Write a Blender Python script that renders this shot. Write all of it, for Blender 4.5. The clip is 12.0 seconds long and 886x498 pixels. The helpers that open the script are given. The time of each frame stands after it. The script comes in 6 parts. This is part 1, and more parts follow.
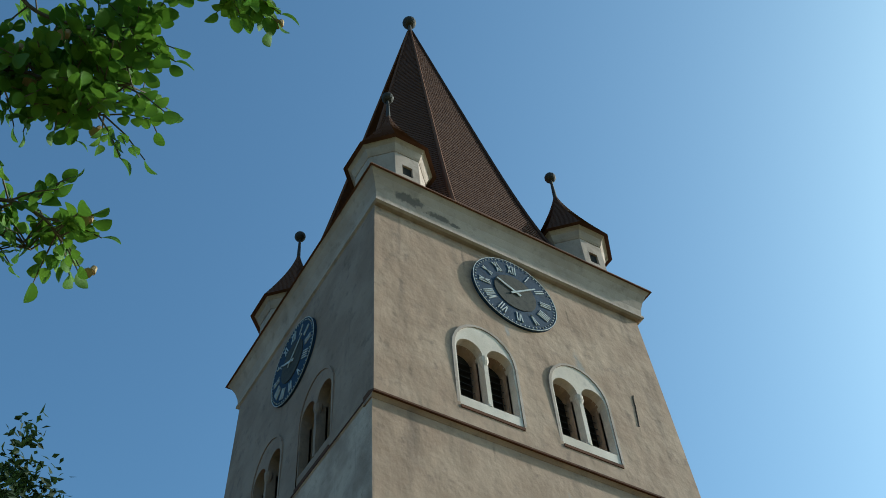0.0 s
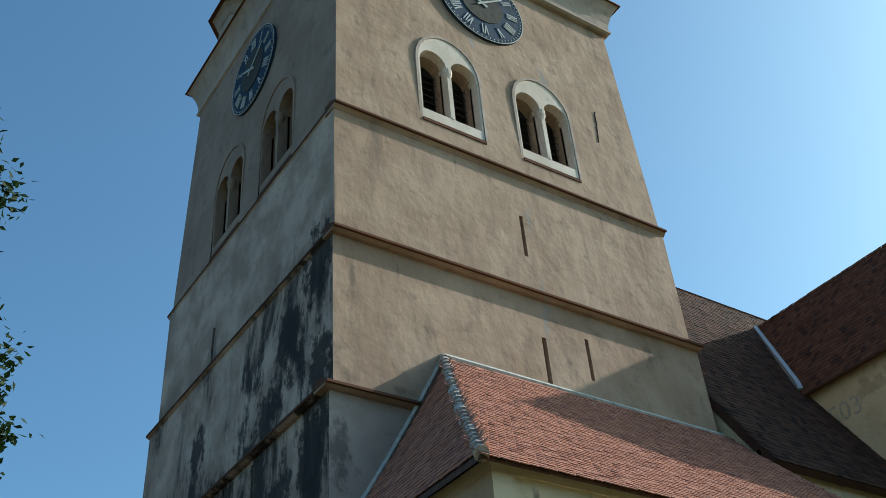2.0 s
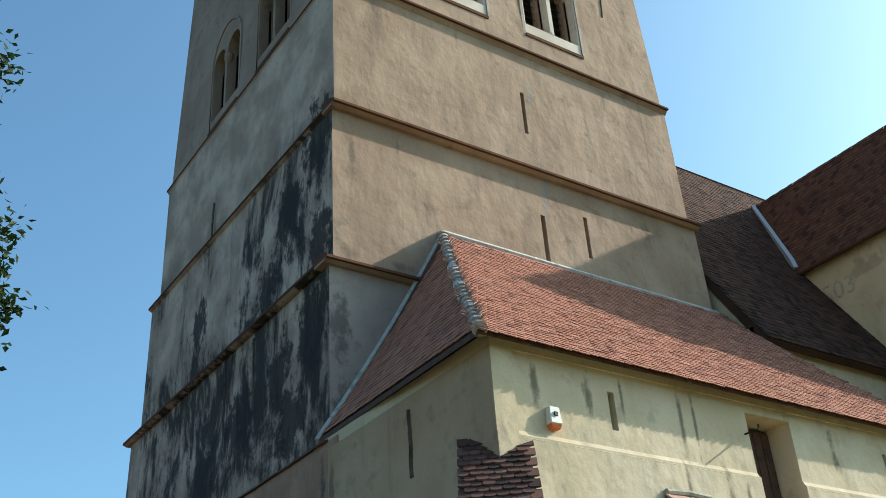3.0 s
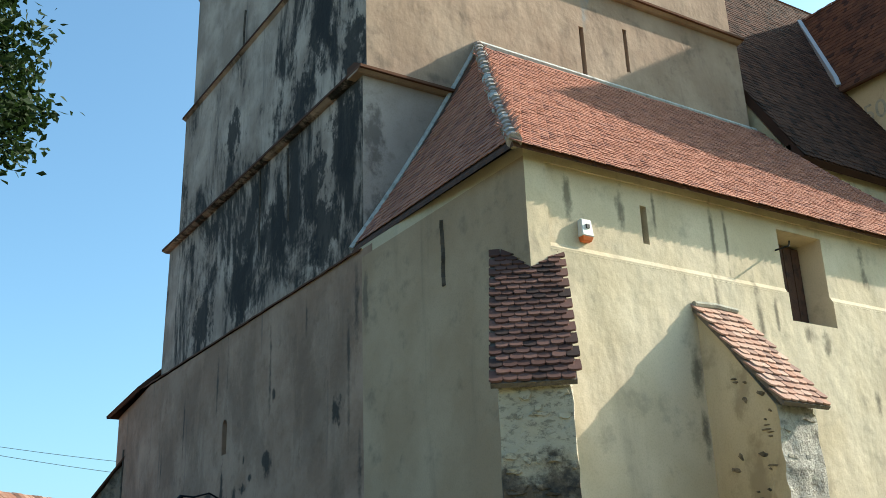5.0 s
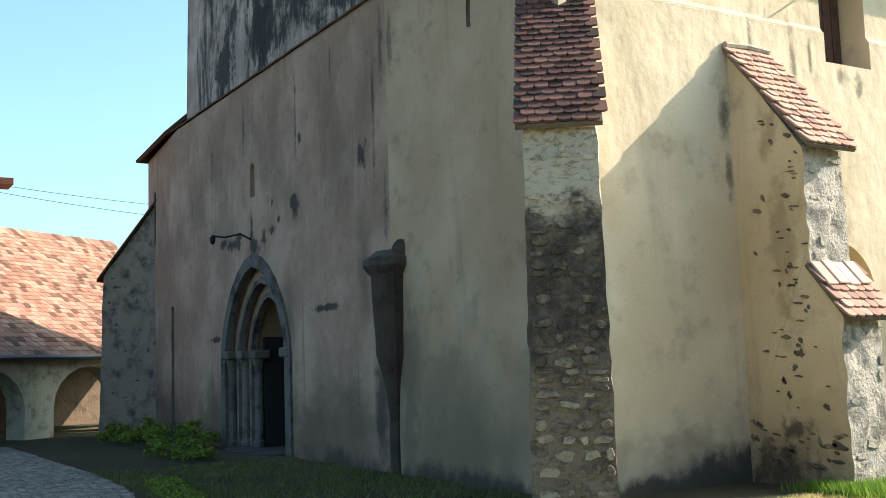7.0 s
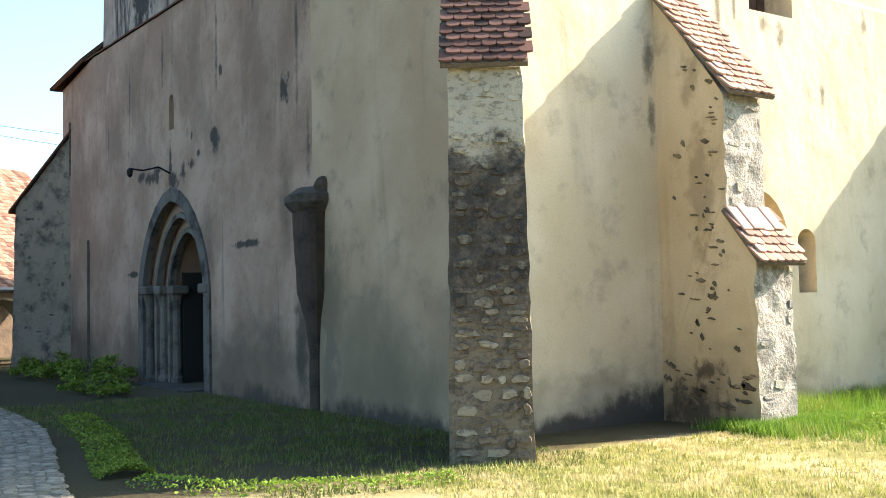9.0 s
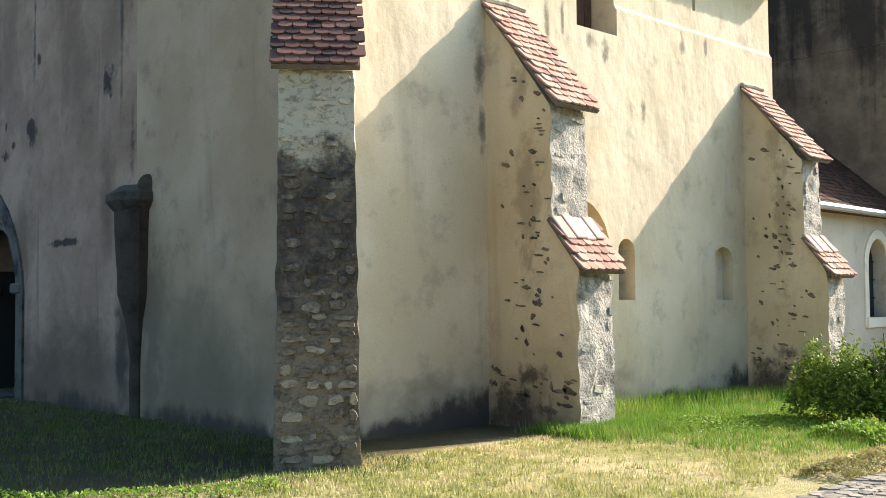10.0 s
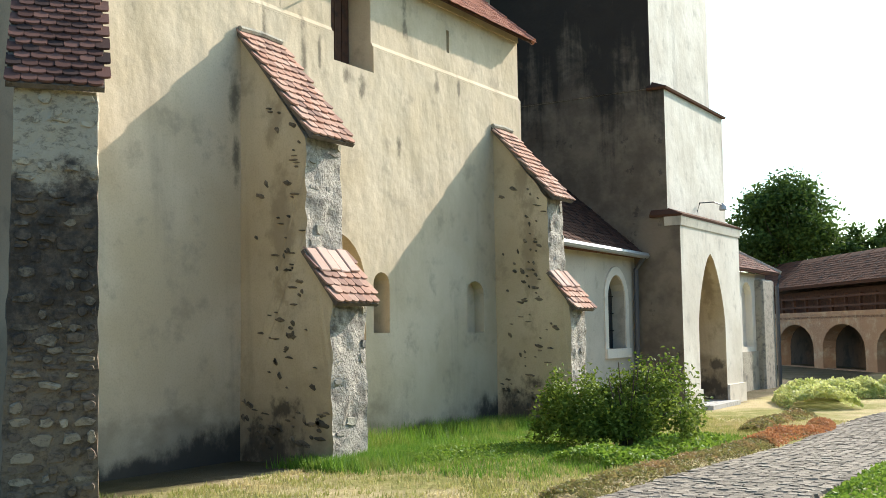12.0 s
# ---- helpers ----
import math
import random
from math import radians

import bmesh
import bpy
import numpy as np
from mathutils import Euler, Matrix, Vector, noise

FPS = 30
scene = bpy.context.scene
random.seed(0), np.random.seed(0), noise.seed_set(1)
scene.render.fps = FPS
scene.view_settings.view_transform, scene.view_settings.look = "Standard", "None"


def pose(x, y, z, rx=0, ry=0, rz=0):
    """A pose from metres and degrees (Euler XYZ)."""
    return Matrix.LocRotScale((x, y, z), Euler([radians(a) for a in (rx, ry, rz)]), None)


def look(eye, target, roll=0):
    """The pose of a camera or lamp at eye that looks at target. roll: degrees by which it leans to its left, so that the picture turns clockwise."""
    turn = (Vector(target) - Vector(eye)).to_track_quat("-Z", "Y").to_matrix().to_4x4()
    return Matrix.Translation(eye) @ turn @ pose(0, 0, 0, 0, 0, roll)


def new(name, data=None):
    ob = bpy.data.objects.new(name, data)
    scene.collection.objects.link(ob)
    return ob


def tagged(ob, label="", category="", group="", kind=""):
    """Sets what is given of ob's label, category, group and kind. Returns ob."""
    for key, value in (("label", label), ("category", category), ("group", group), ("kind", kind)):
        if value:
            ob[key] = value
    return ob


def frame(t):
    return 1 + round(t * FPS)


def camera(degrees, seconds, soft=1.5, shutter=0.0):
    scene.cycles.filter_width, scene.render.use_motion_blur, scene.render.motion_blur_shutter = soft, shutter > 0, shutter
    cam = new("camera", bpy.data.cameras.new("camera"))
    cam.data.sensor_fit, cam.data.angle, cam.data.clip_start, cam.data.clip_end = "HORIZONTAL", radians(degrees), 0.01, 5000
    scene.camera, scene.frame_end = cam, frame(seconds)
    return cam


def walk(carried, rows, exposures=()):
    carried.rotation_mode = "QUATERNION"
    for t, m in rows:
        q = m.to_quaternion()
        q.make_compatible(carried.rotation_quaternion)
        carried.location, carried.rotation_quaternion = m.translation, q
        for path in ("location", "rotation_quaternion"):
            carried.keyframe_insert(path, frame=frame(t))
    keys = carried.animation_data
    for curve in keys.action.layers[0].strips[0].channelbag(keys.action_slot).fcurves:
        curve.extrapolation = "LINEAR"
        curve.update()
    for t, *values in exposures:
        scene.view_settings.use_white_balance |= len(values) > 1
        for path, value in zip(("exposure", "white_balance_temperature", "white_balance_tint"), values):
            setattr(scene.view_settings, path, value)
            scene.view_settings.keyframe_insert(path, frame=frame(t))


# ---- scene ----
cam = camera(46.0, 12.0, soft=0.9)
PATH = [
    (0, (0.000, 0.000, 1.850), (3.527, 4.962, 9.783), -5.59),
    (0.5, (-0.003, -0.009, 1.838), (3.799, 5.334, 9.387), -5.30),
    (1, (0.005, 0.012, 1.868), (4.161, 5.787, 8.896), -4.86),
    (1.5, (0.013, 0.032, 1.897), (4.480, 6.162, 8.414), -4.89),
    (2, (0.028, 0.047, 1.924), (4.771, 6.516, 7.895), -4.94),
    (2.5, (0.015, 0.042, 1.920), (4.947, 6.784, 7.417), -4.50),
    (3, (-0.000, 0.036, 1.917), (5.056, 7.075, 6.905), -4.15),
    (3.2, (-0.000, 0.036, 1.917), (5.081, 7.189, 6.713), -4.17),
    (4.8, (-0.005, 0.078, 1.871), (5.122, 7.877, 5.462), -2.26),
    (5, (-0.005, 0.078, 1.871), (5.135, 7.951, 5.277), -2.19),
    (5.5, (-0.007, 0.088, 1.848), (5.181, 8.132, 4.742), -1.93),
    (6, (-0.008, 0.104, 1.838), (5.232, 8.317, 4.095), -2.08),
    (6.5, (0.014, 0.114, 1.821), (5.250, 8.471, 3.481), -2.03),
    (7, (0.011, 0.107, 1.820), (5.174, 8.605, 2.885), -1.82),
    (7.2, (0.011, 0.107, 1.820), (5.128, 8.653, 2.705), -1.68),
    (8.8, (0.054, 0.133, 1.834), (5.576, 8.458, 2.296), -1.06),
    (9, (0.054, 0.133, 1.834), (5.839, 8.277, 2.291), -1.08),
    (9.5, (0.093, 0.142, 1.836), (6.511, 7.797, 2.295), -0.92),
    (10, (0.125, 0.133, 1.854), (7.127, 7.257, 2.321), -0.46),
    (10.5, (0.159, 0.103, 1.822), (7.595, 6.769, 2.349), -0.41),
    (11, (0.188, 0.093, 1.811), (8.048, 6.248, 2.406), -0.35),
    (11.5, (0.203, 0.062, 1.808), (8.374, 5.785, 2.493), -0.32),
    (12, (0.212, 0.049, 1.790), (8.621, 5.403, 2.583), -0.80),
]
EXPOSURES = [(0.0, 0.03, 5950, 2), (1.5, 0.1, 6050, 3), (2.0, 0.12, 6050, 3), (3.0, 0.52, 6450, 5), (5.0, 0.82, 6700, 6), (7.0, 1.25, 7150, 14), (9.0, 1.76, 7300, 17), (9.6, 1.46, 6980, 17), (10.5, 1.16, 6870, 16), (12.0, 0.80, 6670, 13)]
walk(cam, [(t, look(eye, target, roll)) for t, eye, target, roll in PATH], EXPOSURES)

# ---- light: late-morning sun low over the east, clear sky ----
SUN_TO = Vector((5.0, -1.27, 3.0)).normalized()
SUN_EL = math.asin(SUN_TO.z)
SUN_AZ = math.atan2(SUN_TO.x, SUN_TO.y)
world = bpy.data.worlds.new("world")
scene.world = world
world.use_nodes = True
wn = world.node_tree.nodes
sky = wn.new("ShaderNodeTexSky")
sky.sky_type = "NISHITA"
sky.sun_disc = False
sky.sun_elevation = SUN_EL
sky.sun_rotation = SUN_AZ
sky.altitude = 400
sky.air_density = 1.0
sky.dust_density = 3.8
sky.ozone_density = 1.6
wn["Background"].inputs["Strength"].default_value = 0.174
tint = wn.new("ShaderNodeMix")
tint.data_type, tint.blend_type = "RGBA", "MULTIPLY"
tint.inputs["Factor"].default_value = 1.0
tint.inputs[7].default_value = (0.66, 0.935, 1.0, 1.0)
world.node_tree.links.new(sky.outputs["Color"], tint.inputs[6])
world.node_tree.links.new(tint.outputs[2], wn["Background"].inputs["Color"])
sun_data = bpy.data.lights.new("sun", "SUN")
sun_data.energy = 4.8
sun_data.angle = radians(0.55)
sun_data.color = (1.0, 0.94, 0.84)
sun = new("sun", sun_data)
sun.matrix_world = look(SUN_TO * 100, (0, 0, 0))


# ---- materials ----
def rgb(c):
    return (c[0], c[1], c[2], 1.0)


class Mat:
    """A small node-graph writer for one material."""

    def __init__(self, name, rough=0.85, metal=0.0, spec=0.3):
        self.m = bpy.data.materials.new(name)
        self.m.use_nodes = True
        self.t = self.m.node_tree
        self.b = self.t.nodes["Principled BSDF"]
        self.b.inputs["Roughness"].default_value = rough
        self.b.inputs["Metallic"].default_value = metal
        self.b.inputs["Specular IOR Level"].default_value = spec
        self.pos = self.t.nodes.new("ShaderNodeNewGeometry").outputs["Position"]
        self.height = None

    def node(self, kind, **values):
        n = self.t.nodes.new(kind)
        for k, v in values.items():
            n.inputs[k].default_value = v
        return n

    def link(self, a, b):
        self.t.links.new(a, b)

    def scaled(self, s):
        n = self.node("ShaderNodeVectorMath")
        n.operation = "MULTIPLY"
        n.inputs[1].default_value = s
        self.link(self.pos, n.inputs[0])
        return n.outputs[0]

    def noise(self, scale, detail=4.0, rough=0.55, stretch=(1, 1, 1), warp=0.0):
        n = self.node("ShaderNodeTexNoise", Scale=scale, Detail=detail, Roughness=rough, Distortion=warp)
        self.link(self.scaled(stretch), n.inputs["Vector"])
        return n.outputs["Fac"]

    def band(self, fac, lo, hi):
        n = self.node("ShaderNodeMapRange")
        n.interpolation_type = "SMOOTHSTEP"
        n.inputs["From Min"].default_value = lo
        n.inputs["From Max"].default_value = hi
        self.link(fac, n.inputs["Value"])
        return n.outputs["Result"]

    def axis(self, which):
        n = self.node("ShaderNodeSeparateXYZ")
        self.link(self.pos, n.inputs[0])
        return n.outputs[which]

    def math(self, op, a, b):
        n = self.node("ShaderNodeMath")
        n.operation = op
        for i, v in enumerate((a, b)):
            if isinstance(v, (int, float)):
                n.inputs[i].default_value = v
            else:
                self.link(v, n.inputs[i])
        return n.outputs[0]

    def mix(self, fac, a, b, mode="MIX"):
        n = self.node("ShaderNodeMix")
        n.data_type = "RGBA"
        n.blend_type = mode
        if isinstance(fac, (int, float)):
            n.inputs["Factor"].default_value = fac
        else:
            self.link(fac, n.inputs["Factor"])
        for i, v in ((6, a), (7, b)):
            if isinstance(v, tuple):
                n.inputs[i].default_value = rgb(v)
            else:
                self.link(v, n.inputs[i])
        return n.outputs[2]

    def color(self, c):
        if isinstance(c, tuple):
            self.b.inputs["Base Color"].default_value = rgb(c)
        else:
            self.link(c, self.b.inputs["Base Color"])
        return self

    def bump(self, fac, dist, strength=1.0):
        n = self.node("ShaderNodeBump", Strength=strength, Distance=dist)
        self.link(fac, n.inputs["Height"])
        if self.height is not None:
            self.link(self.height, n.inputs["Normal"])
        self.height = n.outputs[0]
        self.link(self.height, self.b.inputs["Normal"])
        return self


def rising_damp(m, c, top, brown, much):
    """A ragged brown tide line of damp along the wall foot."""
    z = m.math("ADD", m.axis(2), m.math("MULTIPLY", m.math("SUBTRACT", m.noise(0.8, 6, 0.6, (1, 1, 1.4)), 0.5), 3.2))
    tide = m.math("MULTIPLY", m.band(z, top, top - 0.9), m.band(m.noise(0.33, 4), 0.3, 0.55))
    return m.mix(m.math("MULTIPLY", tide, much), c, brown)


def blotch(m, c, axis, spots, colour, much, scale=3.0, wild=1.1, soft=0.4):
    """Stains with ragged edges on a wall: each spot is (along, up, half width, half height); axis 0 runs along x, 1 along y."""
    best = None
    for u, z, lu, lz in spots:
        n = m.node("ShaderNodeVectorMath")
        n.operation = "MULTIPLY_ADD"
        n.inputs[1].default_value = (1 / lu, 0, 1 / lz) if axis == 0 else (0, 1 / lu, 1 / lz)
        n.inputs[2].default_value = (-u / lu, 0, -z / lz) if axis == 0 else (0, -u / lu, -z / lz)
        m.link(m.pos, n.inputs[0])
        d = m.node("ShaderNodeVectorMath")
        d.operation = "LENGTH"
        m.link(n.outputs[0], d.inputs[0])
        best = d.outputs["Value"] if best is None else m.math("MINIMUM", best, d.outputs["Value"])
    rag = m.math("MULTIPLY", m.math("SUBTRACT", m.noise(scale, 8, 0.7, (1, 1, 0.7)), 0.5), wild)
    edge = m.band(m.math("ADD", best, rag), 1.0 - soft, 1.0)
    return m.mix(m.math("MULTIPLY", m.math("SUBTRACT", 1.0, edge), much), c, colour)


def plaster(name, base, light, dark, wave=0.02, streak=0.35, patch=None, damp=0.0, stains=()):
    m = Mat(name, 0.9, spec=0.2)
    c = m.mix(m.band(m.noise(0.7, 6), 0.35, 0.68), base, light)
    c = m.mix(m.math("MULTIPLY", m.band(m.noise(2.2, 8, 0.65), 0.52, 0.72), 0.5), c, dark)
    run = m.band(m.noise(1.3, 7, 0.6, (1, 1, 0.12), 0.4), 0.55, 0.75)
    c = m.mix(m.math("MULTIPLY", run, streak), c, dark)
    if patch:
        c = m.mix(m.math("MULTIPLY", m.band(m.noise(0.45, 7, 0.6), 0.6, 0.64), 0.55), c, patch)
    c = m.mix(m.math("MULTIPLY", m.band(m.noise(38, 3), 0.4, 0.8), 0.25), c, dark)
    if damp:
        c = rising_damp(m, c, damp, (0.17, 0.125, 0.08), 0.7)
    for axis, spots, colour, much, soft, *grain in stains:
        c = blotch(m, c, axis, spots, colour, much, *(grain or (3.4, 3.0)), soft)
    m.color(c)
    m.bump(m.noise(1.7, 3, 0.5, (1, 1, 0.65)), wave * 2.4)
    m.bump(m.noise(5.0, 3, 0.5), wave * 0.55)
    m.bump(m.noise(45, 3, 0.6), 0.0018)
    return m


# tower plaster: weathered tan lime render
TOWER_REPAIRS = [(14.95, 16.4, 0.14, 1.1), (14.85, 18.9, 0.12, 0.6), (16.45, 25.1, 0.2, 0.8), (13.8, 25.4, 0.12, 0.5), (14.85, 15.6, 0.12, 0.6)]
TOWER_RUNS = [(12.5, 28.2, 0.06, 0.9), (16.5, 27.6, 0.06, 0.9), (9.4, 15.2, 0.1, 0.8), (10.6, 15.9, 0.08, 0.4), (12.6, 19.9, 0.08, 0.5), (17.6, 19.8, 0.1, 0.5), (18.3, 15.6, 0.3, 0.5), (9.3, 12.7, 0.3, 0.25), (10.6, 12.7, 0.5, 0.14)]
TAN = plaster("tan_lime_render", (0.335, 0.222, 0.155), (0.43, 0.30, 0.216), (0.155, 0.11, 0.088), 0.019, 0.6, None, 0.0,
              ((0, TOWER_REPAIRS, (0.25, 0.245, 0.24), 0.75, 0.9), (0, TOWER_RUNS, (0.12, 0.09, 0.07), 0.55, 1.0))).m
SOUTH_RUNS = [(12.15, 7.5, 0.07, 0.75), (12.45, 7.6, 0.05, 0.6), (12.0, 6.2, 0.07, 0.7), (12.95, 6.2, 0.10, 0.75), (13.35, 6.35, 0.06, 0.5), (14.05, 6.15, 0.16, 0.28), (14.5, 6.05, 0.14, 0.34),
              (15.6, 5.2, 0.10, 0.3), (16.9, 6.55, 0.14, 0.35), (10.9, 7.7, 0.05, 0.5), (10.2, 7.7, 0.12, 0.5), (17.7, 6.6, 0.08, 0.4), (9.2, 7.75, 0.10, 0.5), (15.9, 7.6, 0.12, 0.5)]
SOUTH_DAMP = [(11.38, 5.2, 0.14, 0.55), (11.40, 4.4, 0.12, 0.5)]
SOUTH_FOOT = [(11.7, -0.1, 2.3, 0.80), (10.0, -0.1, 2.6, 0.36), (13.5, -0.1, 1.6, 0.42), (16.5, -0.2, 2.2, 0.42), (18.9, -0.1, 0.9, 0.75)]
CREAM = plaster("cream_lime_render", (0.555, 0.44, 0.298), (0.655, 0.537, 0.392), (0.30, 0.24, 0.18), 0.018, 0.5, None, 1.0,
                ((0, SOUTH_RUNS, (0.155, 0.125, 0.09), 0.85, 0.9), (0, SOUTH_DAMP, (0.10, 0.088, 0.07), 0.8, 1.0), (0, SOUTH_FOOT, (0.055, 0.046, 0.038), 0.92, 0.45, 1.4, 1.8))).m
# West copy of the cream: its base tones are darkened to carry shade.
CREAM_SHADED = plaster("shaded_cream_lime_render", (0.41, 0.27, 0.168), (0.49, 0.342, 0.226), (0.19, 0.139, 0.099), 0.012, 0.6, None, 2.5,
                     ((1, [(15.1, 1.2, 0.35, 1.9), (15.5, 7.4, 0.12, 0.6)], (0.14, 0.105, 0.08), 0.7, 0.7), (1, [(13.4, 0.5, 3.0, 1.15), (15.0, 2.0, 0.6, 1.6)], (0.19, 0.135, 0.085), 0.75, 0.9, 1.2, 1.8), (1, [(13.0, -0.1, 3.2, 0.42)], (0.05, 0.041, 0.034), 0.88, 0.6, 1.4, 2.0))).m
WHITE = plaster("white_lime_wash", (0.72, 0.645, 0.55), (0.80, 0.735, 0.645), (0.42, 0.39, 0.35), 0.012, 0.35).m
DIRTY = plaster("dirty_beige_render", (0.37, 0.285, 0.236), (0.46, 0.365, 0.31), (0.19, 0.147, 0.123), 0.012, 0.5, None, 0.0,
                ((0, [(10.5, 29.85, 0.7, 0.2), (11.5, 29.65, 0.6, 0.16), (12.2, 29.6, 0.3, 0.1)], (0.12, 0.10, 0.09), 0.85, 0.5),)).m
# Darker beige for the belfry's west side; shade is part of the colour.
SHADED = plaster("shaded_beige_render", (0.27, 0.185, 0.14), (0.345, 0.245, 0.19), (0.115, 0.085, 0.07), 0.014, 0.5).m
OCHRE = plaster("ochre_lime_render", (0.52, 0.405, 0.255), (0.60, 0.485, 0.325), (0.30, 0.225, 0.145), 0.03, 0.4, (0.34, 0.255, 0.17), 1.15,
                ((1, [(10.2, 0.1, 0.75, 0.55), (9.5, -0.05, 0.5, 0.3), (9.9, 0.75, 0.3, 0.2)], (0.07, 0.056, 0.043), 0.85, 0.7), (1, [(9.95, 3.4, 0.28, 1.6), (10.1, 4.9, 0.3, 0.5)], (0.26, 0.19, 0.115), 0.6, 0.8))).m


def sooty(name, base, light, black, low, high, full, lean=0.0, damp=0.0, stains=()):
    """Grey render with black algae runs between two heights."""
    m = Mat(name, 0.92, spec=0.2)
    c = m.mix(m.band(m.noise(0.8, 6), 0.35, 0.68), base, light)
    c = m.mix(m.math("MULTIPLY", m.band(m.noise(3.0, 8, 0.7), 0.5, 0.75), 0.5), c, tuple(v * 0.6 for v in base))
    z = m.axis(2)
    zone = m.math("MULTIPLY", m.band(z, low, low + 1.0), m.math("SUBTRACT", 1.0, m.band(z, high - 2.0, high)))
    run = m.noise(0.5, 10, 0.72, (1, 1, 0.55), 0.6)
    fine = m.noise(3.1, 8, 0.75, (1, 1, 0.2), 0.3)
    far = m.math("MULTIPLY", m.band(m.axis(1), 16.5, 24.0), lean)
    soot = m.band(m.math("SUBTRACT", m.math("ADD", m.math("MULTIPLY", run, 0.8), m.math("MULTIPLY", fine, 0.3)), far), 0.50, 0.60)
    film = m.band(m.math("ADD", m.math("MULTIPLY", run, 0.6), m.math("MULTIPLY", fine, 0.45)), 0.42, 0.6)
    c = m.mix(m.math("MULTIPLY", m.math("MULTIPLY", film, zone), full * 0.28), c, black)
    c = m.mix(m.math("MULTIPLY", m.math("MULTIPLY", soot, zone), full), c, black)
    c = m.mix(m.math("MULTIPLY", m.band(m.noise(3.4, 5, 0.6, (1, 1, 0.05)), 0.62, 0.7), 0.45), c, (0.09, 0.09, 0.09))
    if damp:
        c = rising_damp(m, c, damp, (0.11, 0.075, 0.055), 0.7)
    for spots, colour, much, soft, *grain in stains:
        c = blotch(m, c, 1, spots, colour, much, *(grain or (2.8, 3.6)), soft)
    m.color(c)
    m.bump(m.noise(1.6, 4, 0.5), 0.04)
    m.bump(m.noise(8, 5, 0.6), 0.014)
    m.bump(m.noise(50, 3, 0.6), 0.004)
    return m.m


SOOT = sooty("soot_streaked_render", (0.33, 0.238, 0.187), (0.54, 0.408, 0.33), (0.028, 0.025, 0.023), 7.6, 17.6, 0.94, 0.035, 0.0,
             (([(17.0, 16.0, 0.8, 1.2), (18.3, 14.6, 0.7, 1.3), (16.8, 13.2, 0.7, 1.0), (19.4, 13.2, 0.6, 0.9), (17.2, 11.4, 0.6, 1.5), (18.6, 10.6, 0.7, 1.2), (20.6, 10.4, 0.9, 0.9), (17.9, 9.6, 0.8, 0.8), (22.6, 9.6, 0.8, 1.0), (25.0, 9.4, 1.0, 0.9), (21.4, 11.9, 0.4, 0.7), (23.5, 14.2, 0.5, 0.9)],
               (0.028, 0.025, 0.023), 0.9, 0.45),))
PORTAL_BLOTS = [(23.3, 4.66, 0.6, 0.18), (22.9, 4.8, 0.3, 0.12), (21.0, 4.72, 0.34, 0.16), (20.5, 4.9, 0.14, 0.12), (22.15, 5.0, 0.11, 0.5), (19.7, 5.1, 0.22, 0.28), (20.9, 5.3, 0.09, 0.14), (24.6, 2.5, 0.5, 0.08),
                (18.3, 2.9, 0.65, 0.08), (16.6, 5.6, 0.32, 0.32), (19.4, 6.4, 0.13, 0.18), (22.0, 4.45, 0.4, 0.25), (21.4, 4.62, 0.22, 0.32), (24.0, 4.75, 0.4, 0.14)]
WEST_RUNS = [(15.78, 4.5, 0.12, 0.95), (15.85, 7.3, 0.14, 0.9), (16.15, 6.4, 0.08, 1.9), (22.6, 7.3, 0.08, 1.0), (22.0, 7.2, 0.06, 1.1), (19.6, 6.9, 0.09, 1.4), (17.9, 7.7, 0.07, 0.6), (24.8, 6.6, 0.06, 0.8), (26.4, 6.0, 0.06, 0.9)]
WEST_DAMP = [(17.8, 0.6, 2.6, 1.5), (20.0, 3.0, 0.7, 1.3), (24.6, 1.0, 1.2, 1.2), (16.6, 3.6, 0.4, 1.6)]
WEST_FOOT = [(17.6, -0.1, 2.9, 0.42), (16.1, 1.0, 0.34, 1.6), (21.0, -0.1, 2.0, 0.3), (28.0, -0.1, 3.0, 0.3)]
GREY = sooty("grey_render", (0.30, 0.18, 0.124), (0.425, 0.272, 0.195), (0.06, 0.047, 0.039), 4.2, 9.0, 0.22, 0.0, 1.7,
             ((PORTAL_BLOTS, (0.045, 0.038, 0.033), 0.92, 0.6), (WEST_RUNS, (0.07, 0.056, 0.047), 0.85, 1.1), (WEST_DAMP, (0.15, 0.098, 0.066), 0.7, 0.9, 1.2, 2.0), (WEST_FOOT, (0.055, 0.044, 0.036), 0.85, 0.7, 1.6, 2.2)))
LOWSOUTH = plaster("stained_grey_render", (0.34, 0.265, 0.225), (0.44, 0.355, 0.31), (0.16, 0.122, 0.10), 0.014, 0.6, None, 0.0,
                   ((0, [(9.1, 11.0, 0.25, 1.0), (9.3, 9.4, 0.4, 0.8), (10.2, 10.4, 0.35, 0.6)], (0.11, 0.088, 0.075), 0.7, 0.7),)).m


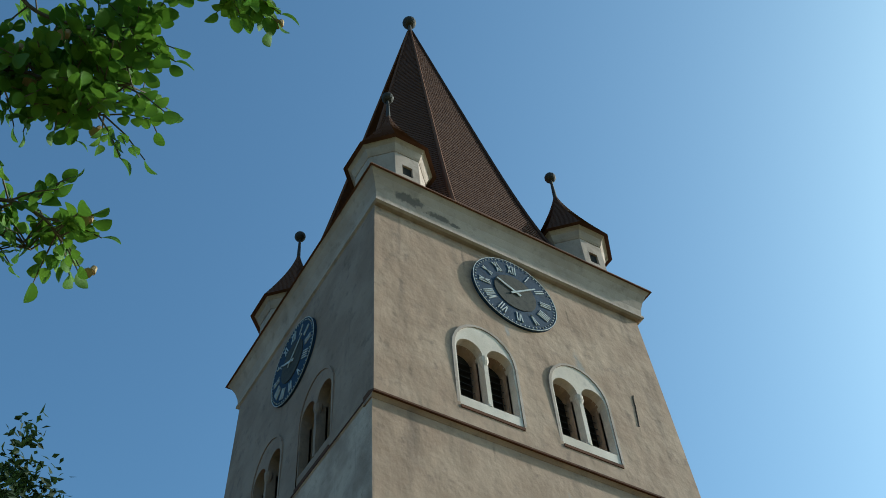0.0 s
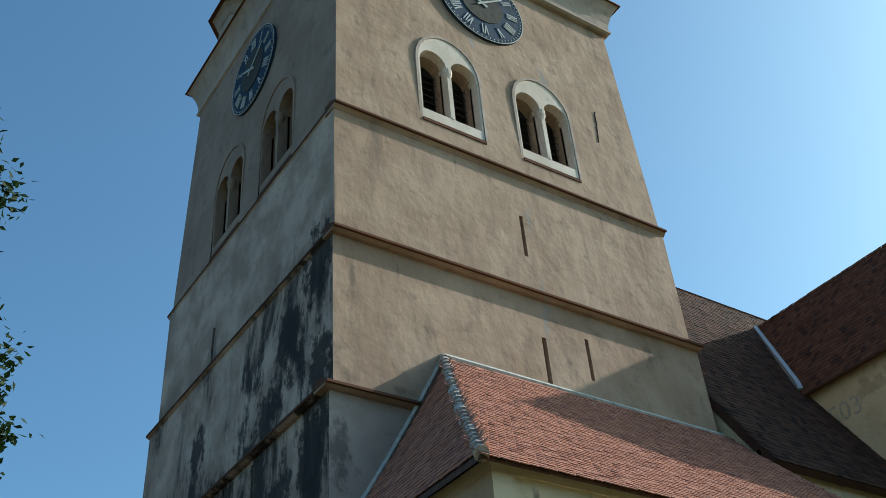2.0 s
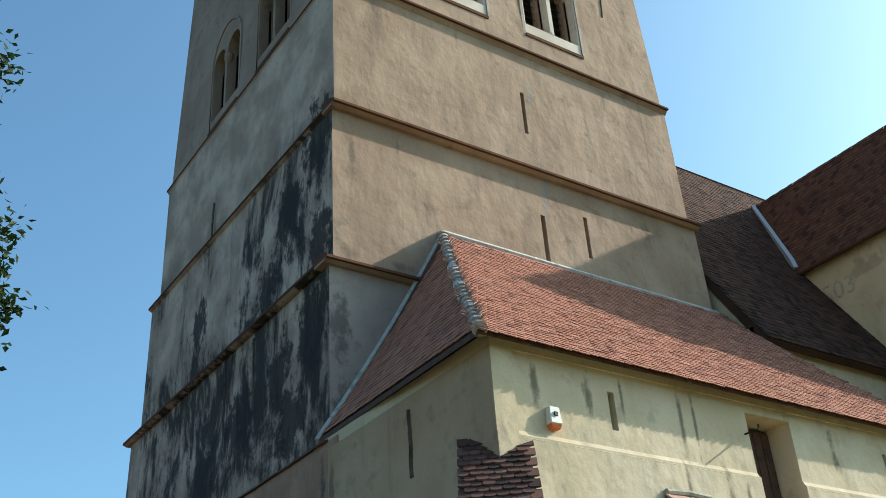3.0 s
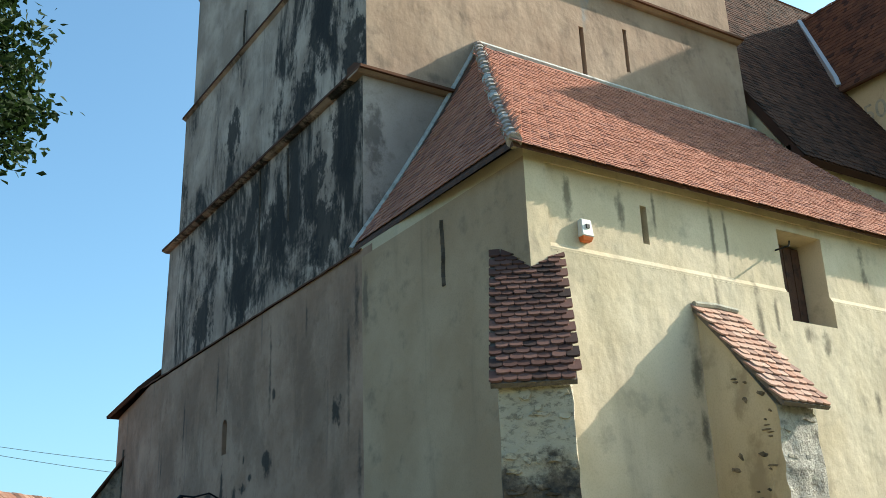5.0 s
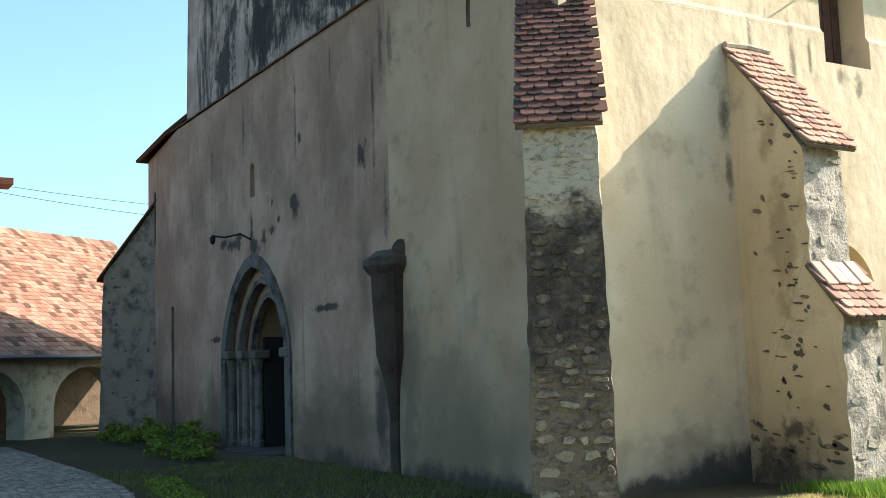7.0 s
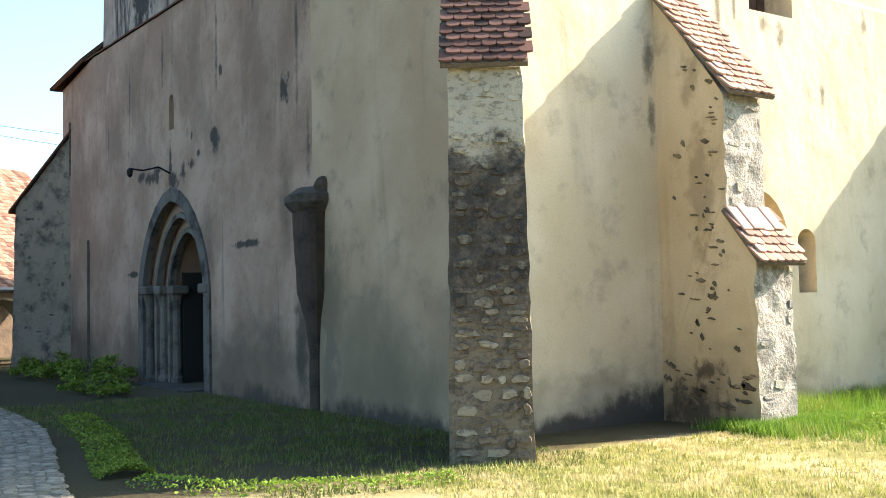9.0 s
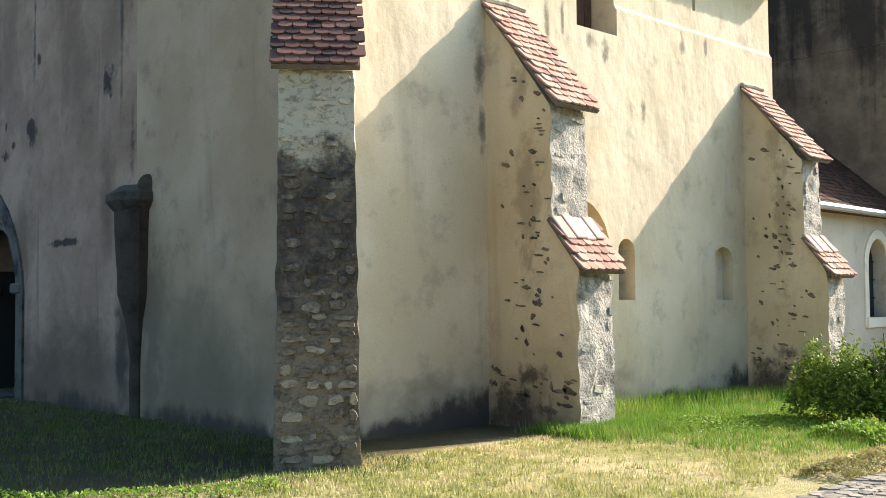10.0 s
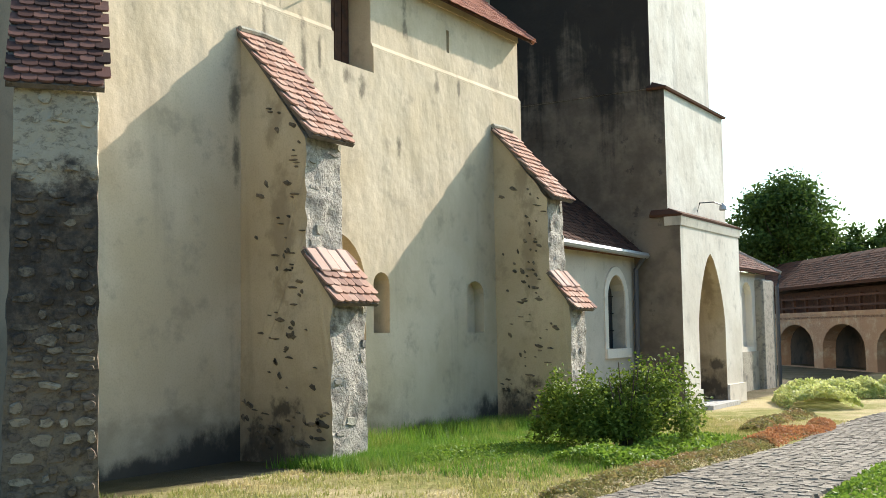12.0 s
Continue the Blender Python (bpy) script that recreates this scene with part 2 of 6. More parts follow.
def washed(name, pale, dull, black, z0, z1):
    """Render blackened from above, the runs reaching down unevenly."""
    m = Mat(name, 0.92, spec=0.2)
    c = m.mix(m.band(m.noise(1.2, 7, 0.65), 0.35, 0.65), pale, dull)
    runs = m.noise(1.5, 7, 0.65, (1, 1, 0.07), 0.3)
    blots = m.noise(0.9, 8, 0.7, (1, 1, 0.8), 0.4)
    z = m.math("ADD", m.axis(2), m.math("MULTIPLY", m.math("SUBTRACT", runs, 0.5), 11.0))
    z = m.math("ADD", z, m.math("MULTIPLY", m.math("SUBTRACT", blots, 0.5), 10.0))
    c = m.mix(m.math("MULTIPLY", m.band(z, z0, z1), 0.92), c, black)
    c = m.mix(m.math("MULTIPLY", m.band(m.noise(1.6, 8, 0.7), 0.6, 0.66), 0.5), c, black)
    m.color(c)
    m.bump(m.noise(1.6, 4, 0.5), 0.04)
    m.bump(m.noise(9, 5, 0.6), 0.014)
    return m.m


# Black runs are staining; the low base tones hold the west face's shade.
DARKWALL = washed("blackened_shaded_render", (0.25, 0.195, 0.142), (0.15, 0.115, 0.085), (0.035, 0.03, 0.027), 6.2, 9.8)


def tile(name, a, b, old, moss_shade=(0.10, 0.10, 0.07)):
    m = Mat(name, 0.95, spec=0.1)
    rnd = m.node("ShaderNodeObjectInfo").outputs["Random"]
    isl = m.t.nodes.new("ShaderNodeNewGeometry").outputs["Random Per Island"]
    pick = m.math("FRACT", m.math("ADD", m.math("MULTIPLY", rnd, 7.3), isl), 0)
    c = m.mix(pick, a, b)
    c = m.mix(m.band(m.math("FRACT", m.math("MULTIPLY", pick, 13.7), 0), 0.72, 0.95), c, old)
    c = m.mix(m.math("MULTIPLY", m.band(m.noise(1.1, 6), 0.5, 0.75), 0.5), c, old)
    c = m.mix(m.math("MULTIPLY", m.band(m.noise(14, 5, 0.7), 0.55, 0.75), 0.5), c, moss_shade)
    m.color(c)
    m.bump(m.noise(60, 3, 0.6), 0.003)
    return m.m


TILE_RED = tile("red_clay_tile", (0.36, 0.155, 0.105), (0.44, 0.205, 0.145), (0.27, 0.125, 0.098), (0.16, 0.105, 0.085))
TILE_PALE = tile("weathered_clay_tile", (0.095, 0.046, 0.037), (0.20, 0.10, 0.078), (0.055, 0.034, 0.03), (0.07, 0.058, 0.05))
TILE_WORN = tile("worn_mixed_clay_tile", (0.25, 0.12, 0.085), (0.40, 0.25, 0.19), (0.13, 0.07, 0.055), (0.11, 0.085, 0.065))
TILE_DARK = tile("dark_brown_clay_tile", (0.095, 0.046, 0.031), (0.145, 0.068, 0.043), (0.058, 0.033, 0.026), (0.033, 0.027, 0.024))
TILE_BLACK = tile("blackened_clay_tile", (0.062, 0.033, 0.025), (0.105, 0.052, 0.037), (0.036, 0.022, 0.018), (0.022, 0.018, 0.016))
TILE_ORANGE = tile("orange_clay_tile", (0.40, 0.215, 0.155), (0.50, 0.33, 0.26), (0.26, 0.16, 0.13), (0.22, 0.17, 0.14))


TILE_COVER = tile("pale_pink_clay_tile", (0.50, 0.31, 0.245), (0.60, 0.43, 0.36), (0.38, 0.25, 0.21), (0.30, 0.23, 0.19))


def rough_stuff(name, a, b, c3, scale, bump, rough=0.9):
    m = Mat(name, rough, spec=0.25)
    rnd = m.node("ShaderNodeObjectInfo").outputs["Random"]
    isl = m.t.nodes.new("ShaderNodeNewGeometry").outputs["Random Per Island"]
    pick = m.math("FRACT", m.math("ADD", m.math("MULTIPLY", rnd, 5.1), isl), 0)
    c = m.mix(pick, a, b)
    c = m.mix(m.band(m.noise(scale, 8, 0.65), 0.45, 0.7), c, c3)
    m.color(c)
    m.bump(m.noise(scale * 4, 5, 0.65), bump)
    return m.m


STONE = rough_stuff("grey_rubble_stone", (0.24, 0.22, 0.19), (0.42, 0.38, 0.31), (0.13, 0.12, 0.11), 5, 0.02)
DARKSTONE = rough_stuff("dark_exposed_stone", (0.10, 0.082, 0.06), (0.30, 0.23, 0.155), (0.06, 0.052, 0.043), 9, 0.03)
MORTAR = rough_stuff("lime_mortar", (0.42, 0.38, 0.30), (0.42, 0.38, 0.30), (0.20, 0.185, 0.16), 3, 0.03)
MORTAR_DARK = rough_stuff("sooted_mortar", (0.16, 0.125, 0.10), (0.18, 0.14, 0.11), (0.075, 0.062, 0.052), 3, 0.05)
WINW = plaster("window_lime_wash", (0.58, 0.48, 0.40), (0.70, 0.60, 0.52), (0.34, 0.28, 0.235), 0.008, 0.35).m
DAMP = rough_stuff("damp_black_masonry", (0.10, 0.077, 0.06), (0.13, 0.10, 0.078), (0.05, 0.04, 0.033), 4, 0.06)
STONE_DARK = rough_stuff("sooted_rubble_stone", (0.08, 0.075, 0.068), (0.14, 0.13, 0.115), (0.05, 0.048, 0.045), 5, 0.02)


def sooted(name, a, b, c3, black, scale, bump):
    """Rubble with a blackened belt of its own ragged shape."""
    m = Mat(name, 0.92, spec=0.2)
    rnd = m.node("ShaderNodeObjectInfo").outputs["Random"]
    c = m.mix(rnd, a, b)
    c = m.mix(m.band(m.noise(scale, 8, 0.65), 0.48, 0.7), c, c3)
    z = m.math("ADD", m.axis(2), m.math("MULTIPLY", m.math("SUBTRACT", m.noise(2.4, 7, 0.7), 0.5), 1.6))
    belt = m.math("MULTIPLY", m.band(z, 1.3, 2.1), m.math("SUBTRACT", 1.0, m.band(z, 3.25, 3.6)))
    c = m.mix(m.math("MULTIPLY", m.band(z, 3.3, 3.7), 0.85), c, (0.52, 0.445, 0.335))
    c = m.mix(m.math("MULTIPLY", m.band(m.noise(scale * 1.7, 6, 0.7, (1, 1, 1.9)), 0.5, 0.62), 0.5), c, tuple(v * 0.5 for v in c3))
    grime = m.math("MULTIPLY", belt, m.math("ADD", 0.45, m.math("MULTIPLY", m.band(m.noise(4.5, 8, 0.75), 0.38, 0.6), 0.5)))
    c = m.mix(grime, c, black)
    m.color(c)
    m.bump(m.noise(scale * 3, 6, 0.65), bump)
    return m.m


RUBBLE_A = sooted("pale_rubble", (0.30, 0.235, 0.165), (0.44, 0.36, 0.26), (0.19, 0.15, 0.11), (0.048, 0.041, 0.036), 7, 0.02)
RUBBLE_B = sooted("brown_rubble", (0.165, 0.122, 0.09), (0.245, 0.185, 0.133), (0.10, 0.078, 0.06), (0.042, 0.036, 0.032), 7, 0.02)
RUBBLE_M = sooted("rubble_mortar", (0.22, 0.165, 0.115), (0.24, 0.18, 0.125), (0.095, 0.073, 0.054), (0.055, 0.046, 0.04), 5, 0.035)
ROUGHCAST = rough_stuff("rough_white_grey_mortar", (0.42, 0.375, 0.315), (0.50, 0.45, 0.385), (0.17, 0.148, 0.122), 4.0, 0.10)
CEMENT = rough_stuff("cement_fillet", (0.5, 0.48, 0.45), (0.5, 0.48, 0.45), (0.3, 0.29, 0.27), 6, 0.01)
COBBLE = rough_stuff("cobble_stone", (0.19, 0.158, 0.122), (0.345, 0.29, 0.23), (0.13, 0.108, 0.085), 9, 0.012, 0.9)
PORTAL = rough_stuff("grey_portal_stone", (0.08, 0.068, 0.058), (0.125, 0.105, 0.09), (0.028, 0.025, 0.022), 2.0, 0.02)
PORTAL_PALE = rough_stuff("weathered_pale_portal_stone", (0.11, 0.09, 0.075), (0.17, 0.14, 0.115), (0.04, 0.034, 0.03), 2.6, 0.02)
WOOD = rough_stuff("dark_old_wood", (0.09, 0.045, 0.03), (0.12, 0.06, 0.04), (0.05, 0.03, 0.025), 8, 0.008, 0.8)
IRON = Mat("black_iron", 0.5, 0.8).color((0.02, 0.02, 0.022)).m
COPPER = Mat("dark_sheet_metal", 0.75, 0.6).color((0.06, 0.055, 0.05)).m
ZINC = Mat("zinc_gutter", 0.5, 0.6).color((0.42, 0.43, 0.44)).m
DARKPIPE = Mat("dark_painted_pipe", 0.5, 0.3).color((0.10, 0.10, 0.11)).m
# Near-black that paints in the darkness of openings and unlit rooms.
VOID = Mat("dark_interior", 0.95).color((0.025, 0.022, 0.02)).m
PATHBED = rough_stuff("trodden_earth_joint", (0.20, 0.17, 0.135), (0.22, 0.185, 0.145), (0.12, 0.10, 0.08), 5.0, 0.05)
GLASS = Mat("dark_window_glass", 0.3, 0.0, 0.2).color((0.015, 0.017, 0.02)).m


# ---- mesh helpers ----
def roughened(bm, amount, cuts=10, scale=3.5, mask=(1, 1, 1)):
    """Cut a block's edges up and push them about, so that its arrises look hand-laid."""
    bmesh.ops.subdivide_edges(bm, edges=bm.edges[:], cuts=cuts, use_grid_fill=True)
    for v in bm.verts:
        p = v.co * scale
        v.co += Vector((noise.noise(p), noise.noise(p + Vector((9.1, 3.3, 1.7))), 0.4 * noise.noise(p + Vector((2.3, 8.9, 5.1))))) * Vector(mask) * amount
    return bm


def part(name, bm, material, parent=None, label=""):
    """Link a bmesh as one mesh object under a thing or a part."""
    me = bpy.data.meshes.new(name)
    if isinstance(bm, tuple):
        me.from_pydata(bm[0], [], bm[1])
    else:
        bmesh.ops.recalc_face_normals(bm, faces=bm.faces[:])
        bm.to_mesh(me)
        bm.free()
    for mt in material if isinstance(material, (list, tuple)) else (material,):
        me.materials.append(mt)
    ob = new(name, me)
    if parent:
        ob.parent = parent
        ob.matrix_parent_inverse = parent.matrix_world.inverted()
    if label:
        ob["label"] = label
    return ob


def thing(name, at, label, category, group="", kind=""):
    ob = new(name)
    ob.location = at
    ob.matrix_world = Matrix.Translation(at)
    return tagged(ob, label, category, group, kind)


def solid(bm, lower, upper):
    """A closed block between two rings of points of equal count."""
    a = [bm.verts.new(p) for p in lower]
    b = [bm.verts.new(p) for p in upper]
    n = len(a)
    bm.faces.new(a[::-1])
    bm.faces.new(b)
    for i in range(n):
        bm.faces.new((a[i], a[(i + 1) % n], b[(i + 1) % n], b[i]))
    return a + b


def rect(x0, y0, x1, y1, z):
    return [(x0, y0, z), (x1, y0, z), (x1, y1, z), (x0, y1, z)]


def box(bm, x0, y0, z0, x1, y1, z1):
    return solid(bm, rect(x0, y0, x1, y1, z0), rect(x0, y0, x1, y1, z1))


def boxed(*b):
    bm = bmesh.new()
    box(bm, *b)
    return bm


def prism(bm, poly, push):
    p = Vector(push)
    return solid(bm, poly, [Vector(q) + p for q in poly])


def bevelled(bm, width, segs=1):
    bmesh.ops.bevel(bm, geom=bm.edges[:], offset=width, segments=segs, affect="EDGES", profile=0.5)
    return bm


def arch(half, spring, top, n=10, pointed=0.0):
    """A 2D arched outline (u, v), from the bottom left round to the bottom right; v=0 at the foot."""
    pts = [(-half, 0.0)]
    for i in range(n + 1):
        a = math.pi * (1 - i / n)
        u = half * math.cos(a)
        v = math.sin(a)
        if pointed:
            v = (1 - (abs(u) / half) ** (2 - pointed)) ** (0.5 + 0.35 * pointed) if abs(u) < half else 0.0
        pts.append((u, spring + (top - spring) * v))
    pts.append((half, 0.0))
    return pts


def on_south(pts, x, y, z):
    return [(x + u, y, z + v) for u, v in pts]


def on_west(pts, x, y, z):
    return [(x, y - u, z + v) for u, v in pts]


def carve(ob, cutters):
    """Cut closed bmeshes out of a wall."""
    for bm in cutters:
        bmesh.ops.recalc_face_normals(bm, faces=bm.faces[:])
        me = bpy.data.meshes.new("cut")
        bm.to_mesh(me)
        bm.free()
        c = new("cut", me)
        mod = ob.modifiers.new("cut", "BOOLEAN")
        mod.object, mod.operation, mod.solver = c, "DIFFERENCE", "EXACT"
        deps = bpy.context.evaluated_depsgraph_get()
        out = bpy.data.meshes.new_from_object(ob.evaluated_get(deps))
        ob.modifiers.clear()
        ob.data = out
        bpy.data.objects.remove(c)
    return ob


def ring_band(bm, outer, inner, push):
    """A band between two outlines of equal count, pushed to a thickness."""
    p = Vector(push)
    n = len(outer)
    o0, i0 = [bm.verts.new(q) for q in outer], [bm.verts.new(q) for q in inner]
    o1, i1 = [bm.verts.new(Vector(q) + p) for q in outer], [bm.verts.new(Vector(q) + p) for q in inner]
    for k in range(n - 1):
        bm.faces.new((o0[k], o0[k + 1], i0[k + 1], i0[k]))
        bm.faces.new((o1[k], i1[k], i1[k + 1], o1[k + 1]))
        bm.faces.new((o0[k], o1[k], o1[k + 1], o0[k + 1]))
        bm.faces.new((i0[k], i0[k + 1], i1[k + 1], i1[k]))
    for k in (0, n - 1):
        bm.faces.new((o0[k], i0[k], i1[k], o1[k]))


def lathe(bm, profile, cx, cy, n=12, turn=0.0):
    """A turned body round a vertical axis: profile of (radius, z)."""
    rings = []
    for r, z in profile:
        rings.append([bm.verts.new((cx + r * math.cos(turn + 2 * math.pi * k / n), cy + r * math.sin(turn + 2 * math.pi * k / n), z)) for k in range(n)])
    for a, b in zip(rings, rings[1:]):
        for k in range(n):
            bm.faces.new((a[k], a[(k + 1) % n], b[(k + 1) % n], b[k]))
    bm.faces.new(rings[0][::-1])
    bm.faces.new(rings[-1])


def stacked(bm, rings):
    """One closed body through rings of points, bottom to top."""
    rows = [[bm.verts.new(p) for p in ring] for ring in rings]
    n = len(rows[0])
    bm.faces.new(rows[0][::-1])
    bm.faces.new(rows[-1])
    for a, b in zip(rows, rows[1:]):
        for k in range(n):
            bm.faces.new((a[k], a[(k + 1) % n], b[(k + 1) % n], b[k]))


def ball(bm, c, r, n=14):
    prof = [(r * math.sin(math.pi * max(i, 0.15) / 10), c[2] - r * math.cos(math.pi * i / 10)) for i in range(10)] + [(r * 0.05, c[2] + r)]
    lathe(bm, prof, c[0], c[1], n)


def tube(bm, pts, r, n=6, taper=1.0):
    pts = [Vector(p) for p in pts]
    rings = []
    for i, p in enumerate(pts):
        d = (pts[min(i + 1, len(pts) - 1)] - pts[max(i - 1, 0)]).normalized()
        s = d.cross(Vector((0, 0, 1)) if abs(d.z) < 0.9 else Vector((1, 0, 0))).normalized()
        w = s.cross(d)
        q = r * (1 + (taper - 1) * i / max(len(pts) - 1, 1))
        rings.append([bm.verts.new(p + q * (math.cos(2 * math.pi * k / n) * s + math.sin(2 * math.pi * k / n) * w)) for k in range(n)])
    for a, b in zip(rings, rings[1:]):
        for k in range(n):
            bm.faces.new((a[k], a[(k + 1) % n], b[(k + 1) % n], b[k]))
    bm.faces.new(rings[0][::-1])
    bm.faces.new(rings[-1])


def paint_faces(ob, test, slot):
    for p in ob.data.polygons:
        if test(p.normal, p.center):
            p.material_index = slot


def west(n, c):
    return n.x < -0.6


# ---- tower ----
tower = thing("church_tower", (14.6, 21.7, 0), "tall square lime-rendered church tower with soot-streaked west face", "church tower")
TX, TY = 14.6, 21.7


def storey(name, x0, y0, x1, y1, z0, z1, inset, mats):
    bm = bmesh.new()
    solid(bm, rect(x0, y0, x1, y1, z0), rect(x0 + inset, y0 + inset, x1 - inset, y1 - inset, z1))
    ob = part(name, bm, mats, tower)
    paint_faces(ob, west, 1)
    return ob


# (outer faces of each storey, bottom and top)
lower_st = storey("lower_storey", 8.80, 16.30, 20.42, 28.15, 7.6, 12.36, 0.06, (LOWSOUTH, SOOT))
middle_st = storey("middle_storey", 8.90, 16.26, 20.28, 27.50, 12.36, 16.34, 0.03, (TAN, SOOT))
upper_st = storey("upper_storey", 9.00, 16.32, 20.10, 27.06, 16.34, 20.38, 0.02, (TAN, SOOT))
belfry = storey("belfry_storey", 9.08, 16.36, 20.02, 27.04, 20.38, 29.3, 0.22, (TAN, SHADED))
carve(upper_st, [boxed(14.54, 16.0, 17.65, 14.66, 16.8, 18.98)])
carve(middle_st, [boxed(14.66, 16.0, 13.9, 14.80, 16.8, 15.2), boxed(16.08, 16.0, 14.35, 16.2, 16.6, 15.55)])

WIN_Z, WIN_ZW, WIN_W = 21.28, 20.72, 1.03
south_x = (12.76, 16.12)
west_y = (19.85, 23.15)
cuts = [boxed(10.1, 17.4, 20.9, 19.0, 26.0, 28.3)]
outer = arch(WIN_W, 2.35, 3.55, 12)
light = arch(0.45, 1.95, 2.42, 10)
for x in south_x:
    bm = bmesh.new()
    prism(bm, on_south(outer, x, 16.0, WIN_Z), (0, 0.70, 0))
    cuts.append(bm)
    for s in (-0.52, 0.52):
        bm = bmesh.new()
        prism(bm, on_south(light, x + s, 16.5, WIN_Z + 0.42), (0, 1.2, 0))
        cuts.append(bm)
for y in west_y:
    bm = bmesh.new()
    prism(bm, on_west(outer, 8.7, y, WIN_ZW), (0.72, 0, 0))
    cuts.append(bm)
    for s in (-0.52, 0.52):
        bm = bmesh.new()
        prism(bm, on_west(light, 9.2, y + s, WIN_ZW + 0.42), (1.2, 0, 0))
        cuts.append(bm)
carve(belfry, cuts)


def twin_window(place, label, rim, back):
    """Twin-light belfry window: white border, tympanum, colonnette with capital, sill, louvres and near-black backing.
    place maps (u, depth, v).
    """
    win = thing("belfry_window", place(0, 0, 0), label, "window", "twin belfry windows")
    win.parent = tower
    win.matrix_parent_inverse = tower.matrix_world.inverted()
    del win["category"]
    wide = arch(WIN_W + 0.09, 2.35, 3.64, 12)
    bm = bmesh.new()
    ring_band(bm, [place(u, -0.015, v) for u, v in wide], [place(u, -0.015, v) for u, v in outer], Vector(place(0, 0.07, 0)) - Vector(place(0, 0, 0)))
    part("border", bm, rim, win)
    # tympanum: the recessed back wall with two arched lights
    d = 0.015
    bm = bmesh.new()
    cols = 40
    def top(u):
        return 2.35 + (3.55 - 2.35) * math.sqrt(max(0.0, 1 - (u / WIN_W) ** 2))
    def hole(u):
        for s in (-0.52, 0.52):
            if abs(u - s) < 0.45:
                return 0.42, 0.42 + 1.95 + 0.47 * math.sqrt(max(0.0, 1 - ((u - s) / 0.45) ** 2))
        return None
    us = sorted({-WIN_W + 2 * WIN_W * i / cols for i in range(cols + 1)} | {s + e for s in (-0.52, 0.52) for e in (-0.45, 0.45)})
    for a, b in zip(us, us[1:]):
        mid = (a + b) / 2
        h = hole(mid)
        spans = [(0, 0, top(a), top(b))]
        if h:
            ha = hole(min(max(a, mid - 1e-6 if hole(a) is None else a), b)) or h
            hb = hole(b) or h
            if hole(a) is None:
                ha = (0.42, 2.37)
            if hole(b) is None:
                hb = (0.42, 2.37)
            spans = [(0, 0, 0.42, 0.42), (ha[1], hb[1], top(a), top(b))]
        for la, lb, ta, tb in spans:
            q = [place(a, d, la), place(b, d, lb), place(b, d, tb), place(a, d, ta)]
            solid(bm, q, [place(a, d + 0.36, la), place(b, d + 0.36, lb), place(b, d + 0.36, tb), place(a, d + 0.36, ta)])
    part("tympanum", bm, back, win)
    bm = bmesh.new()
    c = Vector(place(0, d + 0.08, 0))
    lathe(bm, [(0.10, c.z + 0.42), (0.10, c.z + 0.5), (0.07, c.z + 0.56), (0.065, c.z + 1.9), (0.075, c.z + 1.93), (0.07, c.z + 1.97), (0.14, c.z + 2.2), (0.14, c.z + 2.38)], c.x, c.y, 10)
    part("colonnette", bm, back, win)
    bm = bmesh.new()
    q = [place(-WIN_W, -0.05, -0.08), place(WIN_W, -0.05, -0.08), place(WIN_W, 0.36, -0.08), place(-WIN_W, 0.36, -0.08)]
    solid(bm, q, [Vector(p) + Vector((0, 0, 0.1)) for p in q])
    part("sill", bm, TILE_DARK, win)
    # Backing and slats are near-black: the belfry's inner shade as colour.
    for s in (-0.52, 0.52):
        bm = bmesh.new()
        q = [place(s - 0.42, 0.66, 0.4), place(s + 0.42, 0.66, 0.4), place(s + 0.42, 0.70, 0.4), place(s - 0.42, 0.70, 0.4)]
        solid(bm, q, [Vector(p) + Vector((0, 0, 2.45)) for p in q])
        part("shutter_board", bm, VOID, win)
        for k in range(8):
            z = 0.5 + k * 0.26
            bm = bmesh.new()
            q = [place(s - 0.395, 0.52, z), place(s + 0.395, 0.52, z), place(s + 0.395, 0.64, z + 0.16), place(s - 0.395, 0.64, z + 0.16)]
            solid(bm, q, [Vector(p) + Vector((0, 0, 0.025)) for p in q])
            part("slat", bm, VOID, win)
    return win


for x in south_x:
    twin_window(lambda u, d, v, x=x: (x + u, 16.40 + d, WIN_Z + v), "white-bordered twin round-arched belfry window with colonnette", DIRTY, WINW)
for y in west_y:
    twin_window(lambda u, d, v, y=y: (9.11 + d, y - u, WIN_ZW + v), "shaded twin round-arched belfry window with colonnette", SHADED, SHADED)


